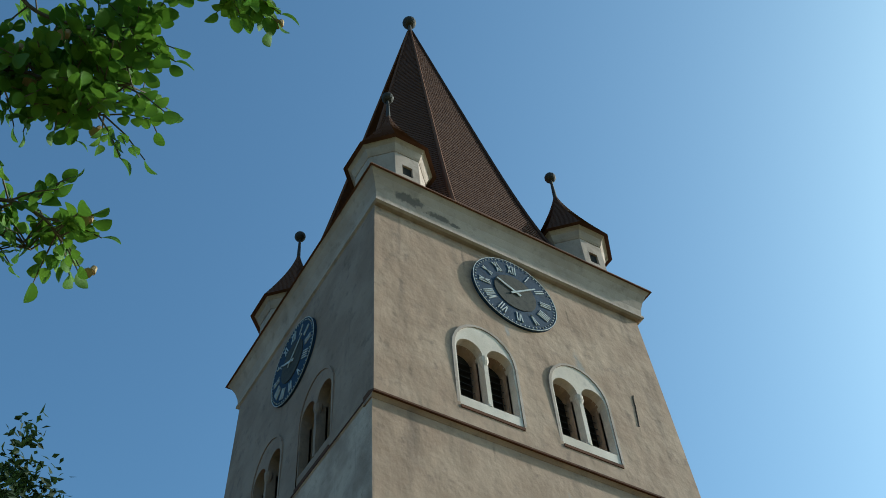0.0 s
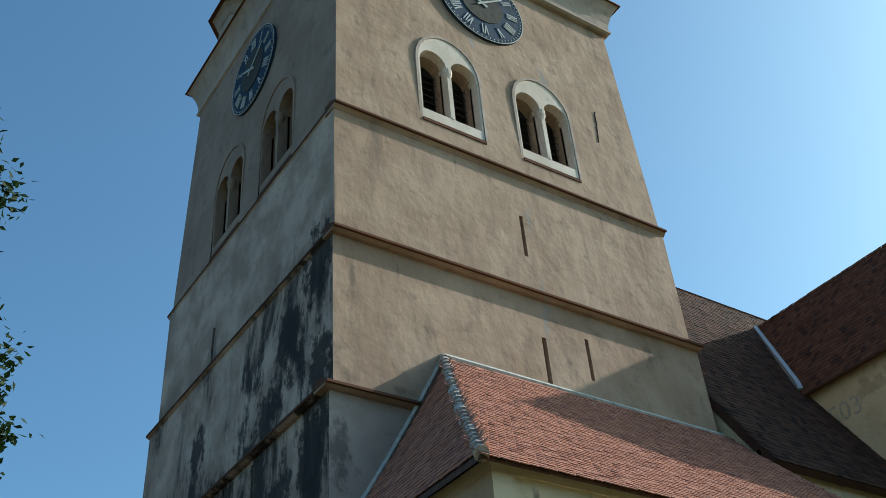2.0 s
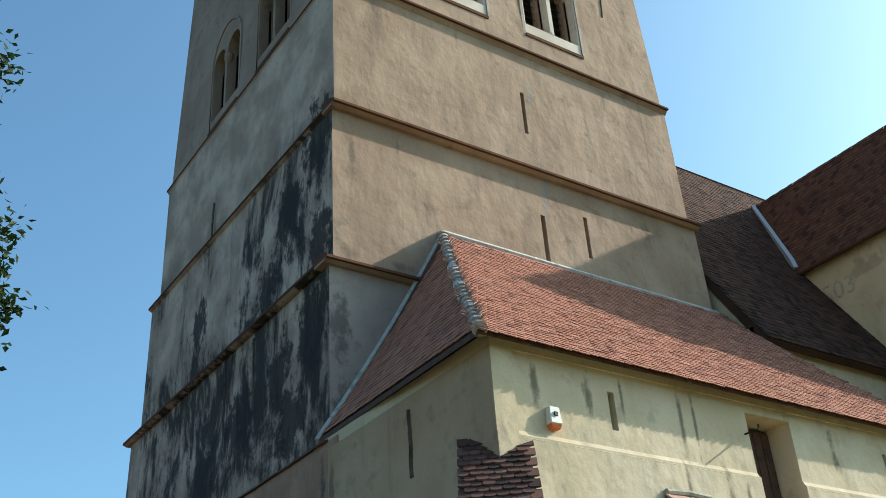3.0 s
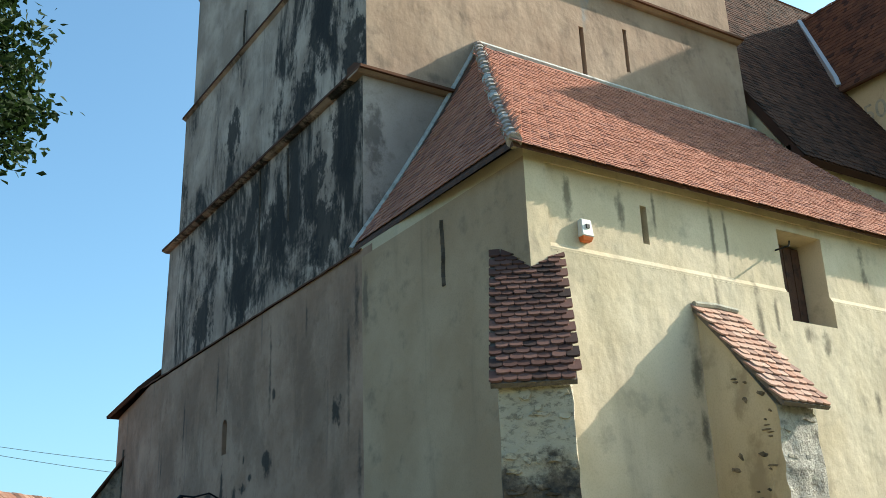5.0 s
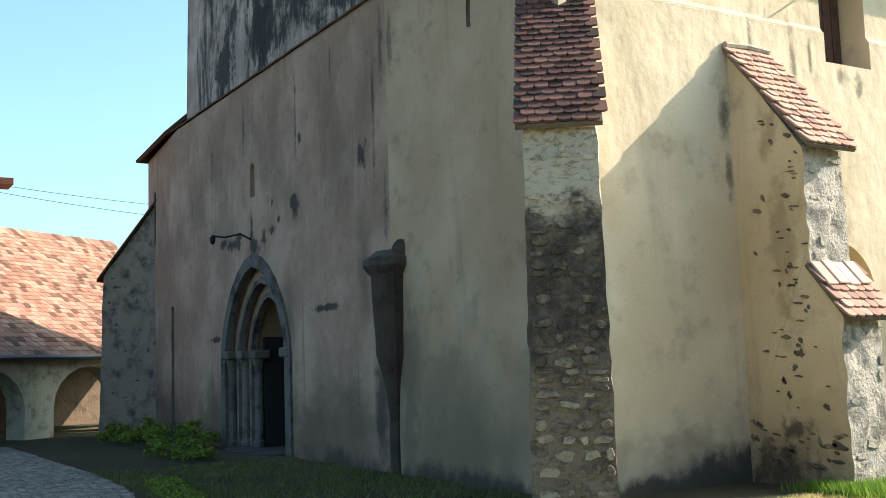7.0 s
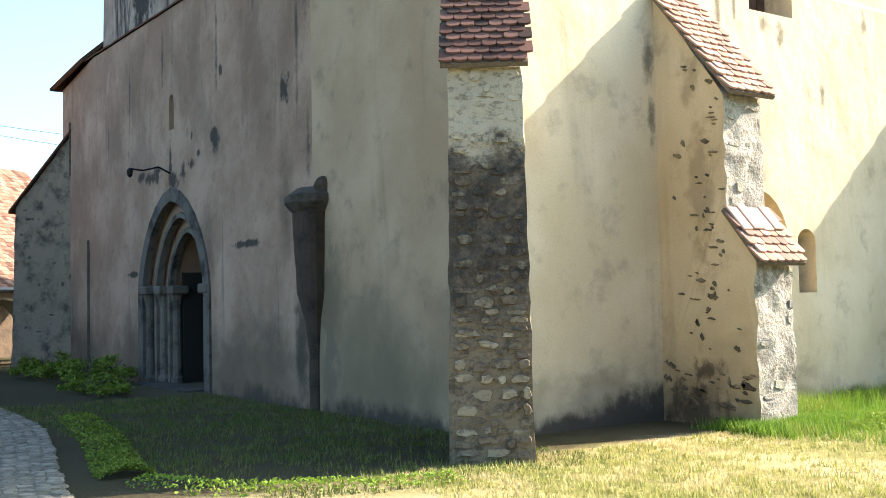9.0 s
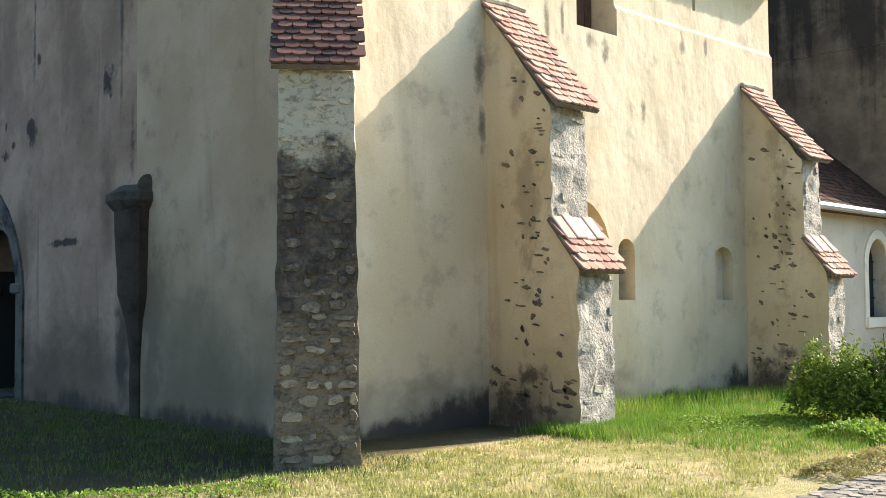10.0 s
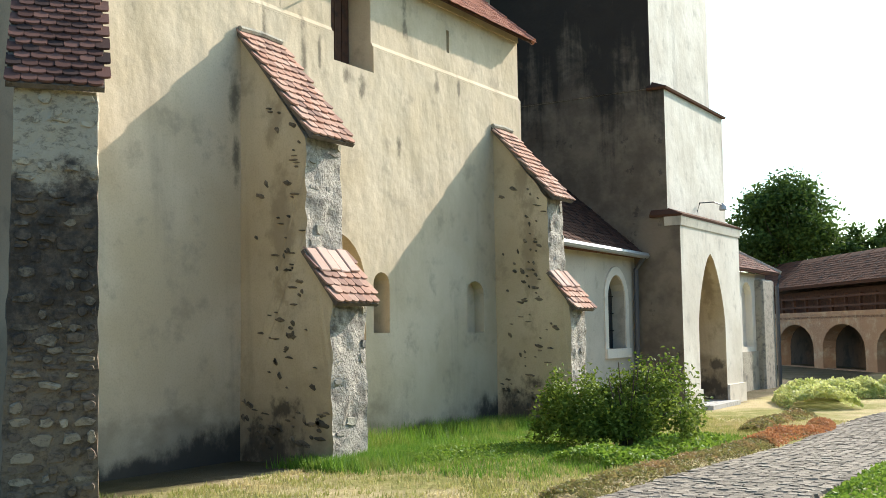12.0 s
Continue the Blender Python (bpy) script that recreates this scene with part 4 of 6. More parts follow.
def deck(low_a, low_b, top_a, top_b):
    """A boarded deck in strips that follow the sag, set back behind the tile tails."""
    bm = bmesh.new()
    down = Vector((0, 0, 0.07))
    rings = []
    for i in range(13):
        f = 0.012 + 0.986 * i / 12
        a, b = sagged(low_a.lerp(top_a, f)), sagged(low_b.lerp(top_b, f))
        rings.append([a, b, b - down, a - down])
    stacked(bm, rings)
    return bm


part("roof_deck", deck(EV, SE, HIP, NE), WOOD, aisle)
part("roof_deck", deck(WN, EV, HIP - Vector((0.002, 0, 0)), HIP), WOOD, aisle)
su, sv = SE - EV, Vector((0, HIP.y - EV.y, HIP.z - EV.z))
wu = EV - WN
wv = (HIP - WN) - wu.normalized() * (HIP - WN).dot(wu.normalized())


def ridge_run(parent, a, b, mat, r=0.125, step=0.33, name="ridge_tile", lumps=True):
    """Half-round hip tiles laid end to end, each bedded in a lump of mortar."""
    a, b = Vector(a), Vector(b)
    n = max(2, int((b - a).length / step))
    for i in range(n):
        p, q = sagged(a.lerp(b, (i + 0.15) / n)), sagged(a.lerp(b, (i + 1.22) / n))
        side_of = Vector((random.uniform(-0.012, 0.012), random.uniform(-0.012, 0.012), 0.02))
        bm = bmesh.new()
        tube(bm, [p + side_of, p.lerp(q, 0.12) + side_of, p.lerp(q, 0.85) + side_of * 0.5, q], r * random.uniform(0.92, 1.06), 10, 0.74)
        part(name, bm, mat, parent)
        if not lumps or i == 0:
            continue
        bm = bmesh.new()
        ball(bm, tuple(p + Vector((random.uniform(-0.03, 0.03), random.uniform(-0.03, 0.03), -0.015))), r * random.uniform(0.8, 1.0), 7)
        part("mortar_lump", bm, CEMENT, parent)


RIDGE = rough_stuff("mortar_streaked_ridge_tile", (0.36, 0.27, 0.23), (0.44, 0.37, 0.33), (0.5, 0.46, 0.42), 6, 0.03)
ridge_run(aisle, EV + Vector((0.06, 0.06, 0.04)), HIP, RIDGE)
ridge_run(aisle, SE, NE, TILE_RED, 0.085, 0.33, "verge_tile", False)
bm = bmesh.new()
tube(bm, [HIP + Vector((0, 0.0, 0.05)), NE + Vector((0, 0.0, 0.05))], 0.075, 6)
part("flashing", bm, CEMENT, aisle, "pale mortar fillet along the tower")
bm = bmesh.new()
tube(bm, [sagged(WN.lerp(HIP, i / 12)) + Vector((0, -0.03, 0.05)) for i in range(13)], 0.06, 6)
part("flashing", bm, CEMENT, aisle)
part("wall_head", boxed(X0 + 0.01, Y0 + 0.03, 8.15, 20.3, 16.2, 8.36), CREAM, aisle)

# tile course along the tower's foot on the west front
foot = thing("west_eave", (8.3, 22, 8.2), "dark tiled weathering along the foot of the tower", "roof edge")
bm = bmesh.new()
solid(bm, [(X0 - 0.05, 15.64, 8.28), (X0 - 0.05, 28.2, 8.32), (X0 - 0.05, 28.2, 8.36), (X0 - 0.05, 15.64, 8.32)], [(8.86, 15.64, 8.56), (8.86, 28.2, 8.6), (8.86, 28.2, 8.66), (8.86, 15.64, 8.6)])
part("weathering", roughened(bm, 0.05, 30, 2.5, (0.5, 0, 1)), TILE_DARK, foot)
# north aisle roof
naisle = thing("north_aisle", (12, 29.4, 0), "rendered church aisle with dark tiled lean-to roof", "church aisle")
part("aisle_wall", boxed(9.6, 27.2, -0.3, 20, 30.53, 7.95), GREY, naisle)
part("roof", slab([(8.08, 30.7, 7.98), (20.4, 30.7, 7.98), (20.4, 28.15, 9.9), (9.9, 28.15, 9.9)], 0.10), TILE_DARK, naisle)
part("roof", slab([(8.08, 30.7, 7.98), (9.9, 28.15, 9.9), (8.2, 28.15, 8.35)], 0.10), TILE_DARK, naisle)


# ---- buttresses ----
def stones_on(parent, origin, u, w, height, width_at, mats, size=(0.09, 0.33), rows=(0.055, 0.15), out=None, keep=1.0, seed=1, taper=None, limit=300, proud=0.03):
    """Rubble stones set in courses on a face; each a worn block of its own."""
    rnd = random.Random(seed)
    n = out
    z, count = 0.03, 0
    while z < height - 0.06:
        h = rnd.uniform(*rows)
        half = width_at(z + h / 2) / 2
        x = -half + rnd.uniform(0, 0.04)
        while x < half - 0.05 and count < limit:
            l = min(rnd.uniform(*size), half - x)
            if l > 0.06 and rnd.random() < keep:
                bm = bmesh.new()
                a, b = x + 0.006, x + l - 0.006
                d = rnd.uniform(0.15, 1.0) * proud
                shift = rnd.uniform(-0.035, 0.035)
                q, s = [], []
                k = 9
                for i in range(k):
                    ang = 2 * math.pi * (i + 0.5) / k
                    dz = rnd.uniform(-0.012, 0.012)
                    cu = (a + b) / 2 + (b - a) / 2 * max(-1, min(1, 1.22 * math.cos(ang))) * rnd.uniform(0.65, 1.02)
                    cz = z + shift + dz + h / 2 + h / 2 * max(-1, min(1, 1.22 * math.sin(ang))) * rnd.uniform(0.5, 1.02)
                    back = taper(cz) if taper else 0.0
                    base = origin + u * cu + Vector((0, 0, cz)) - n * back
                    q.append(base - n * 0.04)
                    mid = origin + u * (cu * 0.82 + (a + b) / 2 * 0.18) + Vector((0, 0, cz * 0.82 + (z + h / 2) * 0.18)) - n * back
                    s.append(mid + n * d * rnd.uniform(0.6, 1.1))
                solid(bm, q, s)
                part("stone", bm, rnd.choice(mats), parent)
                count += 1
            x += l + rnd.uniform(0.005, 0.03)
        z += h + rnd.uniform(0.0, 0.015)


ux = Vector((math.sin(radians(37.7)), math.cos(radians(37.7)), 0))   # from the camera's stand to the corner
uw = Vector((ux.y, -ux.x, 0))                                           # to its right
B1 = ux * 11.62
b1 = thing("corner_buttress", tuple(B1), "rubble stone corner buttress with plastered top and tiled cap", "buttress", "buttresses")
def b1p(side, depth, z):
    return tuple(B1 + uw * side + ux * depth + Vector((0, 0, z)))
H1 = 4.40
bm = bmesh.new()
solid(bm, [b1p(-0.47, 0.05, -0.3), b1p(0.47, 0.05, -0.3), b1p(0.47, 2.6, -0.3), b1p(-0.47, 2.6, -0.3)],
      [b1p(-0.415, 0.17, H1), b1p(0.415, 0.17, H1), b1p(0.415, 2.6, H1 + 2.2), b1p(-0.415, 2.6, H1 + 2.2)])
b1_body = part("core", roughened(bm, 0.035, 24, 4.5), RUBBLE_M, b1)


def tiled_cap(parent, corner, across, upward, width, length, mat, singles=300):
    u, v = across.normalized(), upward.normalized()
    n = u.cross(v).normalized()
    if n.z < 0:
        n = -n
    bm = bmesh.new()
    q = [corner, corner + u * width, corner + u * width + v * length, corner + v * length]
    solid(bm, [p - n * 0.05 for p in q], [p + n * 0.012 for p in q])
    part("bedding", bm, MORTAR_DARK, parent)
    slope_tiles(parent, corner - u * 0.02, u, v, width, length, lambda a, b: a < width + 0.07, mat, 0.165, 0.148, singles, "tile", 0.0, False, 0.026)


e0 = Vector(b1p(-0.50, 0.04, H1 + 0.02))
tiled_cap(b1, e0, uw, ux * 1.0 + Vector((0, 0, 1.0)), 0.98, 3.5, TILE_PALE)


def side_buttress(name_seed, x0, x1, apex_z, eave_z, low_z):
    b = thing("wall_buttress", ((x0 + x1) / 2, 9.2, 0), "ochre rendered buttress with exposed stones and two tiled caps", "buttress", "buttresses")
    yu, yl = 9.50, 9.06
    bm = bmesh.new()
    poly = [(x0, Y0 + 0.1, -0.3), (x0, yl, -0.3), (x0, yl + 0.02, low_z + 0.08), (x0, yu, low_z + 0.75), (x0, yu + 0.03, eave_z), (x0, Y0 + 0.1, apex_z + 0.1)]
    prism(bm, poly, (x1 - x0, 0, 0))
    body = part("core", roughened(bm, 0.04, 20, 4.0, (0.55, 1, 1)), (OCHRE, ROUGHCAST), b)
    paint_faces(body, lambda n, c: n.y < -0.6, 1)
    tiled_cap(b, Vector((x0 - 0.08, 9.32, eave_z)), Vector((1, 0, 0)), Vector((0, Y0 - 9.32, apex_z - eave_z)), x1 - x0 + 0.16, math.hypot(Y0 - 9.32, apex_z - eave_z), TILE_ORANGE)
    tiled_cap(b, Vector((x0 - 0.08, 8.90, low_z)), Vector((1, 0, 0)), Vector((0, 9.52 - 8.90, 0.78)), x1 - x0 + 0.16, 0.98, TILE_ORANGE)
    # long pale cover tiles along the head of the lower cap
    slope = math.atan2(0.78, 0.62)
    wide = (x1 - x0 + 0.1) / 4
    for k in range(4):
        bm = bevelled(boxed(-wide * 0.47, 0.0, 0.0, wide * 0.47, 0.44, 0.035), 0.012)
        cover = part("cover_tile", bm, TILE_COVER, b, "pale pink clay cover tile")
        cover.matrix_basis = Matrix.Translation((x0 - 0.05 + wide * (k + 0.5), 9.22, low_z + 0.45 + 0.02 * (k % 2))) @ Matrix.Rotation(slope - 0.05, 4, "X")
        cover.matrix_parent_inverse = b.matrix_world.inverted()
    bm = bmesh.new()
    tube(bm, [(x0 - 0.06, Y0 - 0.03, apex_z + 0.03), ((x0 + x1) / 2, Y0 - 0.02, apex_z + 0.06), (x1 + 0.06, Y0 - 0.03, apex_z + 0.03)], 0.05, 7)
    part("mortar_fillet", bm, MORTAR, b, "pale mortar fillet")
    rnd = random.Random(name_seed)
    c = Vector(((x0 + x1) / 2, yl, 0))
    stones_on(b, c, Vector((1, 0, 0)), None, low_z, lambda z: x1 - x0, (ROUGHCAST, MORTAR, STONE), out=Vector((0, -1, 0)), keep=0.22, seed=name_seed, proud=0.006, size=(0.12, 0.4), rows=(0.08, 0.2))
    stones_on(b, Vector(((x0 + x1) / 2, yu, low_z + 0.8)), Vector((1, 0, 0)), None, eave_z - low_z - 0.85, lambda z: x1 - x0, (ROUGHCAST, MORTAR, STONE), out=Vector((0, -1, 0)), keep=0.22, seed=name_seed + 1, proud=0.006, size=(0.12, 0.4), rows=(0.08, 0.2))
    # exposed stones in the shaded flank
    for k in range(105):
        zz = rnd.uniform(0.2, eave_z + 0.6) if k < 78 else rnd.uniform(0.03, 0.75)
        yy = rnd.gauss(9.95, 0.22)
        if zz < 0.9:
            yy = rnd.uniform(9.15, 10.7)
        elif rnd.random() < 0.3:
            yy = rnd.uniform(9.2, 10.5)
        if yy < (yl if zz < low_z else yu) + 0.08 or yy > Y0 - 0.06 or zz > eave_z + (yy - 9.4) * 1.1 - 0.15:
            continue
        l, h = 0.03 + 0.10 * rnd.random() ** 2, 0.017 + 0.06 * rnd.random() ** 2
        if zz < 0.6:
            l, h = l * 1.5, h * 1.7
        bm = bmesh.new()
        q = [(x0 + 0.01, yy + l * math.cos(a) * rnd.uniform(0.55, 1), zz + h * math.sin(a) * rnd.uniform(0.4, 1) + 0.35 * h * math.cos(a)) for a in [2 * math.pi * i / 11 for i in range(11)]]
        solid(bm, q, [(x0 - 0.021, yy + (p[1] - yy) * 0.72, zz + (p[2] - zz) * 0.6) for p in q])
        part("exposed_stone", bm, DARKSTONE, b)
    return b


side_buttress(11, 11.50, 12.30, 6.30, 4.56, 2.20)
side_buttress(23, 19.05, 19.75, 6.05, 4.45, 2.20)
b1_out = -ux
stones_on(b1, B1 + ux * 0.05, uw, None, 1.95, lambda z: 0.93 - 0.025 * z, (RUBBLE_A, RUBBLE_B, RUBBLE_B, RUBBLE_B, RUBBLE_A), size=(0.10, 0.36), rows=(0.06, 0.17), proud=0.05, out=b1_out, keep=0.95, seed=5, taper=lambda z: 0.027 * z)
stones_on(b1, B1 + ux * 0.05 + Vector((0, 0, 1.95)), uw, None, 1.45, lambda z: 0.87, (RUBBLE_A, RUBBLE_B, RUBBLE_B), size=(0.10, 0.34), rows=(0.06, 0.15), proud=0.045, out=b1_out, keep=0.92, seed=6, taper=lambda z: 0.053 + 0.027 * z)
stones_on(b1, B1 + ux * 0.05 + Vector((0, 0, 3.4)), uw, None, 0.95, lambda z: 0.84, (RUBBLE_A, RUBBLE_B), proud=0.035, out=b1_out, keep=0.5, seed=7, taper=lambda z: 0.092 + 0.027 * z)

# north-west corner buttress
NBMAT = rough_stuff("grey_beige_rubble_render", (0.25, 0.185, 0.135), (0.31, 0.235, 0.175), (0.07, 0.058, 0.048), 2.4, 0.05)
nb = thing("corner_buttress", (7.8, 31.6, 0), "dark rubble stone corner buttress with sloping top", "buttress", "buttresses")
nd = Vector((-0.72, 0.69, 0)).normalized()
nw = Vector((nd.y, -nd.x, 0))
nc = Vector((X0, 30.5, 0))
bm = bmesh.new()
def nbp(s, dd, z):
    return tuple(nc + nw * s + nd * dd + Vector((0, 0, z)))
solid(bm, [nbp(-0.5, -0.6, -0.3), nbp(0.5, -0.6, -0.3), nbp(0.5, 1.3, -0.3), nbp(-0.5, 1.3, -0.3)], [nbp(-0.45, -0.6, 6.7), nbp(0.45, -0.6, 6.7), nbp(0.45, 1.2, 4.55), nbp(-0.45, 1.2, 4.55)])
part("core", roughened(bm, 0.05, 14, 3.0), NBMAT, nb)
stones_on(nb, nc - nw * 0.47 + nd * 0.35, nd, None, 4.6, lambda z: 1.5, (DARKSTONE, NBMAT, STONE_DARK), out=-nw, keep=0.4, seed=15, proud=0.03, taper=lambda z: 0.007 * z)
bm = bmesh.new()
solid(bm, [nbp(-0.55, -0.6, 6.72), nbp(0.55, -0.6, 6.72), nbp(0.55, 1.35, 4.4), nbp(-0.55, 1.35, 4.4)], [nbp(-0.55, -0.6, 6.8), nbp(0.55, -0.6, 6.8), nbp(0.55, 1.35, 4.48), nbp(-0.55, 1.35, 4.48)])
part("cap", bm, TILE_DARK, nb)

# ---- nave and transept ----
nave = thing("church_nave", (30, 21.7, 0), "church nave with steep dark tiled roof", "church nave")
part("nave_wall", boxed(20.5, 15.3, -0.3, 44, 27.4, 13.0), CREAM, nave)
part("nave_roof", slab([(20.5, 14.95, 12.55), (44.2, 14.95, 12.55), (44.2, 21.7, 23.85), (20.5, 21.7, 23.85)], 0.2), TILE_BLACK, nave)
part("nave_roof", slab([(19.9, 27.65, 13.9), (44.2, 27.65, 13.9), (44.2, 21.7, 23.85), (19.9, 21.7, 23.85)], 0.2), TILE_DARK, nave)
bm = bmesh.new()
prism(bm, [(20.55, 15.5, 13.0), (20.55, 27.4, 13.0), (20.55, 21.7, 23.5)], (23.9, 0, 0))
part("nave_gable", bm, OCHRE, nave)
trans = thing("church_transept", (29.5, 16, 12), "ochre rendered transept with steep dark tiled cross roof", "church transept")
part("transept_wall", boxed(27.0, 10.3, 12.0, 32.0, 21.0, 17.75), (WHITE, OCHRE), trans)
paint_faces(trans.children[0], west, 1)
TRW = [(26.72, 10.12, 17.3), (26.72, 21.2, 17.3), (29.5, 21.2, 22.25), (29.5, 10.12, 22.25)]
part("transept_roof", slab(TRW, 0.12), TILE_DARK, trans)
part("transept_roof", slab([(59.0 - x, y, z) for x, y, z in TRW], 0.12), TILE_DARK, trans)
bm = bmesh.new()
prism(bm, [(27.0, 10.3, 17.75), (32.0, 10.3, 17.75), (29.5, 10.3, 22.0)], (0, 10.7, 0))
part("transept_gable", bm, WHITE, trans)
bm = bmesh.new()
tube(bm, [(29.5, 20.75, 22.3), (27.0, 18.05, 17.95), (26.8, 17.85, 17.5)], 0.13, 6)
part("valley_gutter", bm, ZINC, trans, "pale zinc valley gutter")
bm = bmesh.new()
tube(bm, [(26.72, 10.12, 17.28), (26.72, 18.0, 17.28)], 0.05, 6)
part("eave_trim", bm, WOOD, trans)

stair = thing("porch_tower", (29.5, 10.6, 0), "narrow rendered porch tower, lit south face and stained, shade-darkened west face", "porch tower")
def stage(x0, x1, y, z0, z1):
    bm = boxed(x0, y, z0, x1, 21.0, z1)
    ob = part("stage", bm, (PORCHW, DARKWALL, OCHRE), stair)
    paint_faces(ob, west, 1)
    return ob
PORCHW = plaster("stained_white_render", (0.62, 0.56, 0.475), (0.74, 0.69, 0.61), (0.30, 0.27, 0.235), 0.012, 0.6).m
PY = 9.58
st1 = stage(26.95, 32.12, PY, -0.9, 4.85)
stage(27.0, 32.02, 9.93, 4.85, 8.35)
stage(26.98, 32.0, 10.3, 8.35, 12.0)
bm = bmesh.new()
prism(bm, on_south(arch(1.17, 2.35, 4.4, 14, 0.55), 29.38, PY - 0.3, -0.48), (0, 2.0, 0))
carve(st1, [bm])
paint_faces(st1, lambda n, c: 27.9 < c.x < 30.8 and PY + 0.05 < c.y < 12 and -0.2 < c.z < 4.4, 2)
for z, y, xa, xb in ((4.85, PY, 26.95, 32.12), (8.35, 9.93, 27.0, 32.02)):
    bm = bmesh.new()
    solid(bm, rect(xa - 0.08, y - 0.08, xb + 0.08, 10.4, z - 0.06), rect(xa - 0.1, y - 0.1, xb + 0.1, 10.4, z))
    solid(bm, rect(xa - 0.1, y - 0.1, xb + 0.1, 10.4, z), rect(xa + 0.1, y + 0.38, xb - 0.05, 10.4, z + 0.2))
    part("drip_course", bm, TILE_DARK, stair)
bm = bmesh.new()
solid(bm, rect(26.92, PY - 0.03, 32.15, 10.0, 4.55), rect(26.88, PY - 0.07, 32.19, 10.0, 4.79))
part("moulding", bm, PORCHW, stair)
for x0, x1 in ((27.0, 28.2), (30.56, 32.2)):
    part("plinth", boxed(x0, PY - 0.07, -0.9, x1, PY + 0.2, 0.14), PORCHW, stair)
part("porch_door", boxed(28.1, PY + 1.35, -0.5, 30.7, PY + 1.45, 4.2), WOOD, stair, "dark wooden inner door")
part("porch_step", boxed(28.15, PY - 0.35, -0.9, 30.6, PY + 1.5, -0.3), CEMENT, stair)

annex = thing("low_annex", (23.6, 12, 0), "low cream rendered annex with lancet window and dark roof", "church annex")
ANNEXW = plaster("grey_white_render", (0.47, 0.42, 0.35), (0.56, 0.505, 0.43), (0.28, 0.25, 0.21), 0.012, 0.4).m
aw = part("annex_wall", boxed(20.3, 10.9, -0.9, 26.95, 13.5, 3.8), ANNEXW, annex)
part("annex_roof", slab([(20.3, 10.55, 3.75), (27.0, 10.55, 3.75), (27.0, 16.2, 8.6), (20.3, 16.2, 8.6)], 0.1), TILE_BLACK, annex)
bm = bmesh.new()
prism(bm, on_south(arch(0.55, 1.35, 1.93, 10, 0.15), 25.62, 10.6, 1.3), (0, 0.75, 0))
carve(aw, [bm])
bm = bmesh.new()
ring_band(bm, on_south(arch(0.78, 1.55, 2.36, 10, 0.15), 25.62, 10.87, 1.08), on_south(arch(0.57, 1.55, 2.14, 10, 0.15), 25.62, 10.87, 1.08), (0, 0.06, 0))
part("window_border", bm, WHITE, annex)
part("window_pane", boxed(25.05, 11.25, 1.25, 26.2, 11.28, 3.4), GLASS, annex)
part("window_sill", boxed(24.86, 10.82, 1.06, 26.4, 11.2, 1.3), WHITE, annex)
for zz in (1.75, 2.2, 2.65):
    part("glazing_bar", boxed(25.06, 11.21, zz, 26.18, 11.24, zz + 0.03), IRON, annex)
bm = bmesh.new()
tube(bm, [(20.3, 10.5, 3.82), (26.85, 10.5, 3.76)], 0.085, 8)
part("gutter", bm, ZINC, annex, "zinc half-round gutter")
bm = bmesh.new()
tube(bm, [(26.7, 10.5, 3.74), (26.75, 10.78, 3.4), (26.75, 10.8, -0.4)], 0.07, 8)
part("downpipe", bm, DARKPIPE, annex)

eastx = thing("east_annex", (34.6, 12, 0), "low rendered annex with stone corner and small tiled roof", "church annex")
ew = part("annex_wall", boxed(32.1, 10.9, -0.9, 39.7, 14, 3.75), WHITE, eastx)
part("annex_roof", slab([(32.1, 10.5, 3.8), (40.45, 10.5, 3.8), (36.5, 14.6, 6.4), (32.1, 14.6, 6.4)], 0.1), TILE_PALE, eastx)
bm = bmesh.new()
prism(bm, on_south(arch(0.62, 1.7, 2.3, 10, 0.15), 37.3, 10.6, 1.12), (0, 0.6, 0))
carve(ew, [bm])
part("stone_corner", bevelled(boxed(38.3, 10.6, -0.9, 39.85, 11.4, 3.55), 0.08), STONE, eastx)
part("stone_base", boxed(32.3, 10.83, -0.9, 38.3, 11.0, 0.95), MORTAR, eastx)
part("window_pane", boxed(36.6, 11.14, 1.1, 38.0, 11.17, 3.45), WHITE, eastx)
part("verge", slab([(40.45, 10.45, 3.9), (40.6, 10.5, 3.9), (36.65, 14.6, 6.5), (36.45, 14.6, 6.5)], 0.14), CEMENT, eastx)
bm = bmesh.new()
tube(bm, [(40.3, 10.5, 3.75), (40.05, 10.55, 3.3), (40.0, 10.55, -0.4)], 0.07, 8)
part("downpipe", bm, DARKPIPE, eastx)


# ---- ground ----
m = Mat("dry_lawn", 0.95, spec=0.1)
c = m.mix(m.band(m.noise(0.35, 5), 0.4, 0.6), (0.30, 0.285, 0.09), (0.62, 0.495, 0.285))
c = m.mix(m.band(m.noise(2.5, 6, 0.7), 0.45, 0.7), c, (0.52, 0.425, 0.20))
c = m.mix(m.math("MULTIPLY", m.band(m.noise(30, 4, 0.7), 0.5, 0.8), 0.6), c, (0.06, 0.08, 0.02))
# Greener, darker lawn by the west front; its shade is coloured in.
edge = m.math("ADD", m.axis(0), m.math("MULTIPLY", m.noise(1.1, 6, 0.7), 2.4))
moss_shade = m.math("MULTIPLY", m.math("SUBTRACT", 1.0, m.band(edge, 7.6, 9.6)), m.band(m.axis(1), 7.5, 10.0))
c = m.mix(m.math("MULTIPLY", moss_shade, 0.7), c, (0.15, 0.15, 0.055))
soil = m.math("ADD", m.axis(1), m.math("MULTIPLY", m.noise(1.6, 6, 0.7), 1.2))
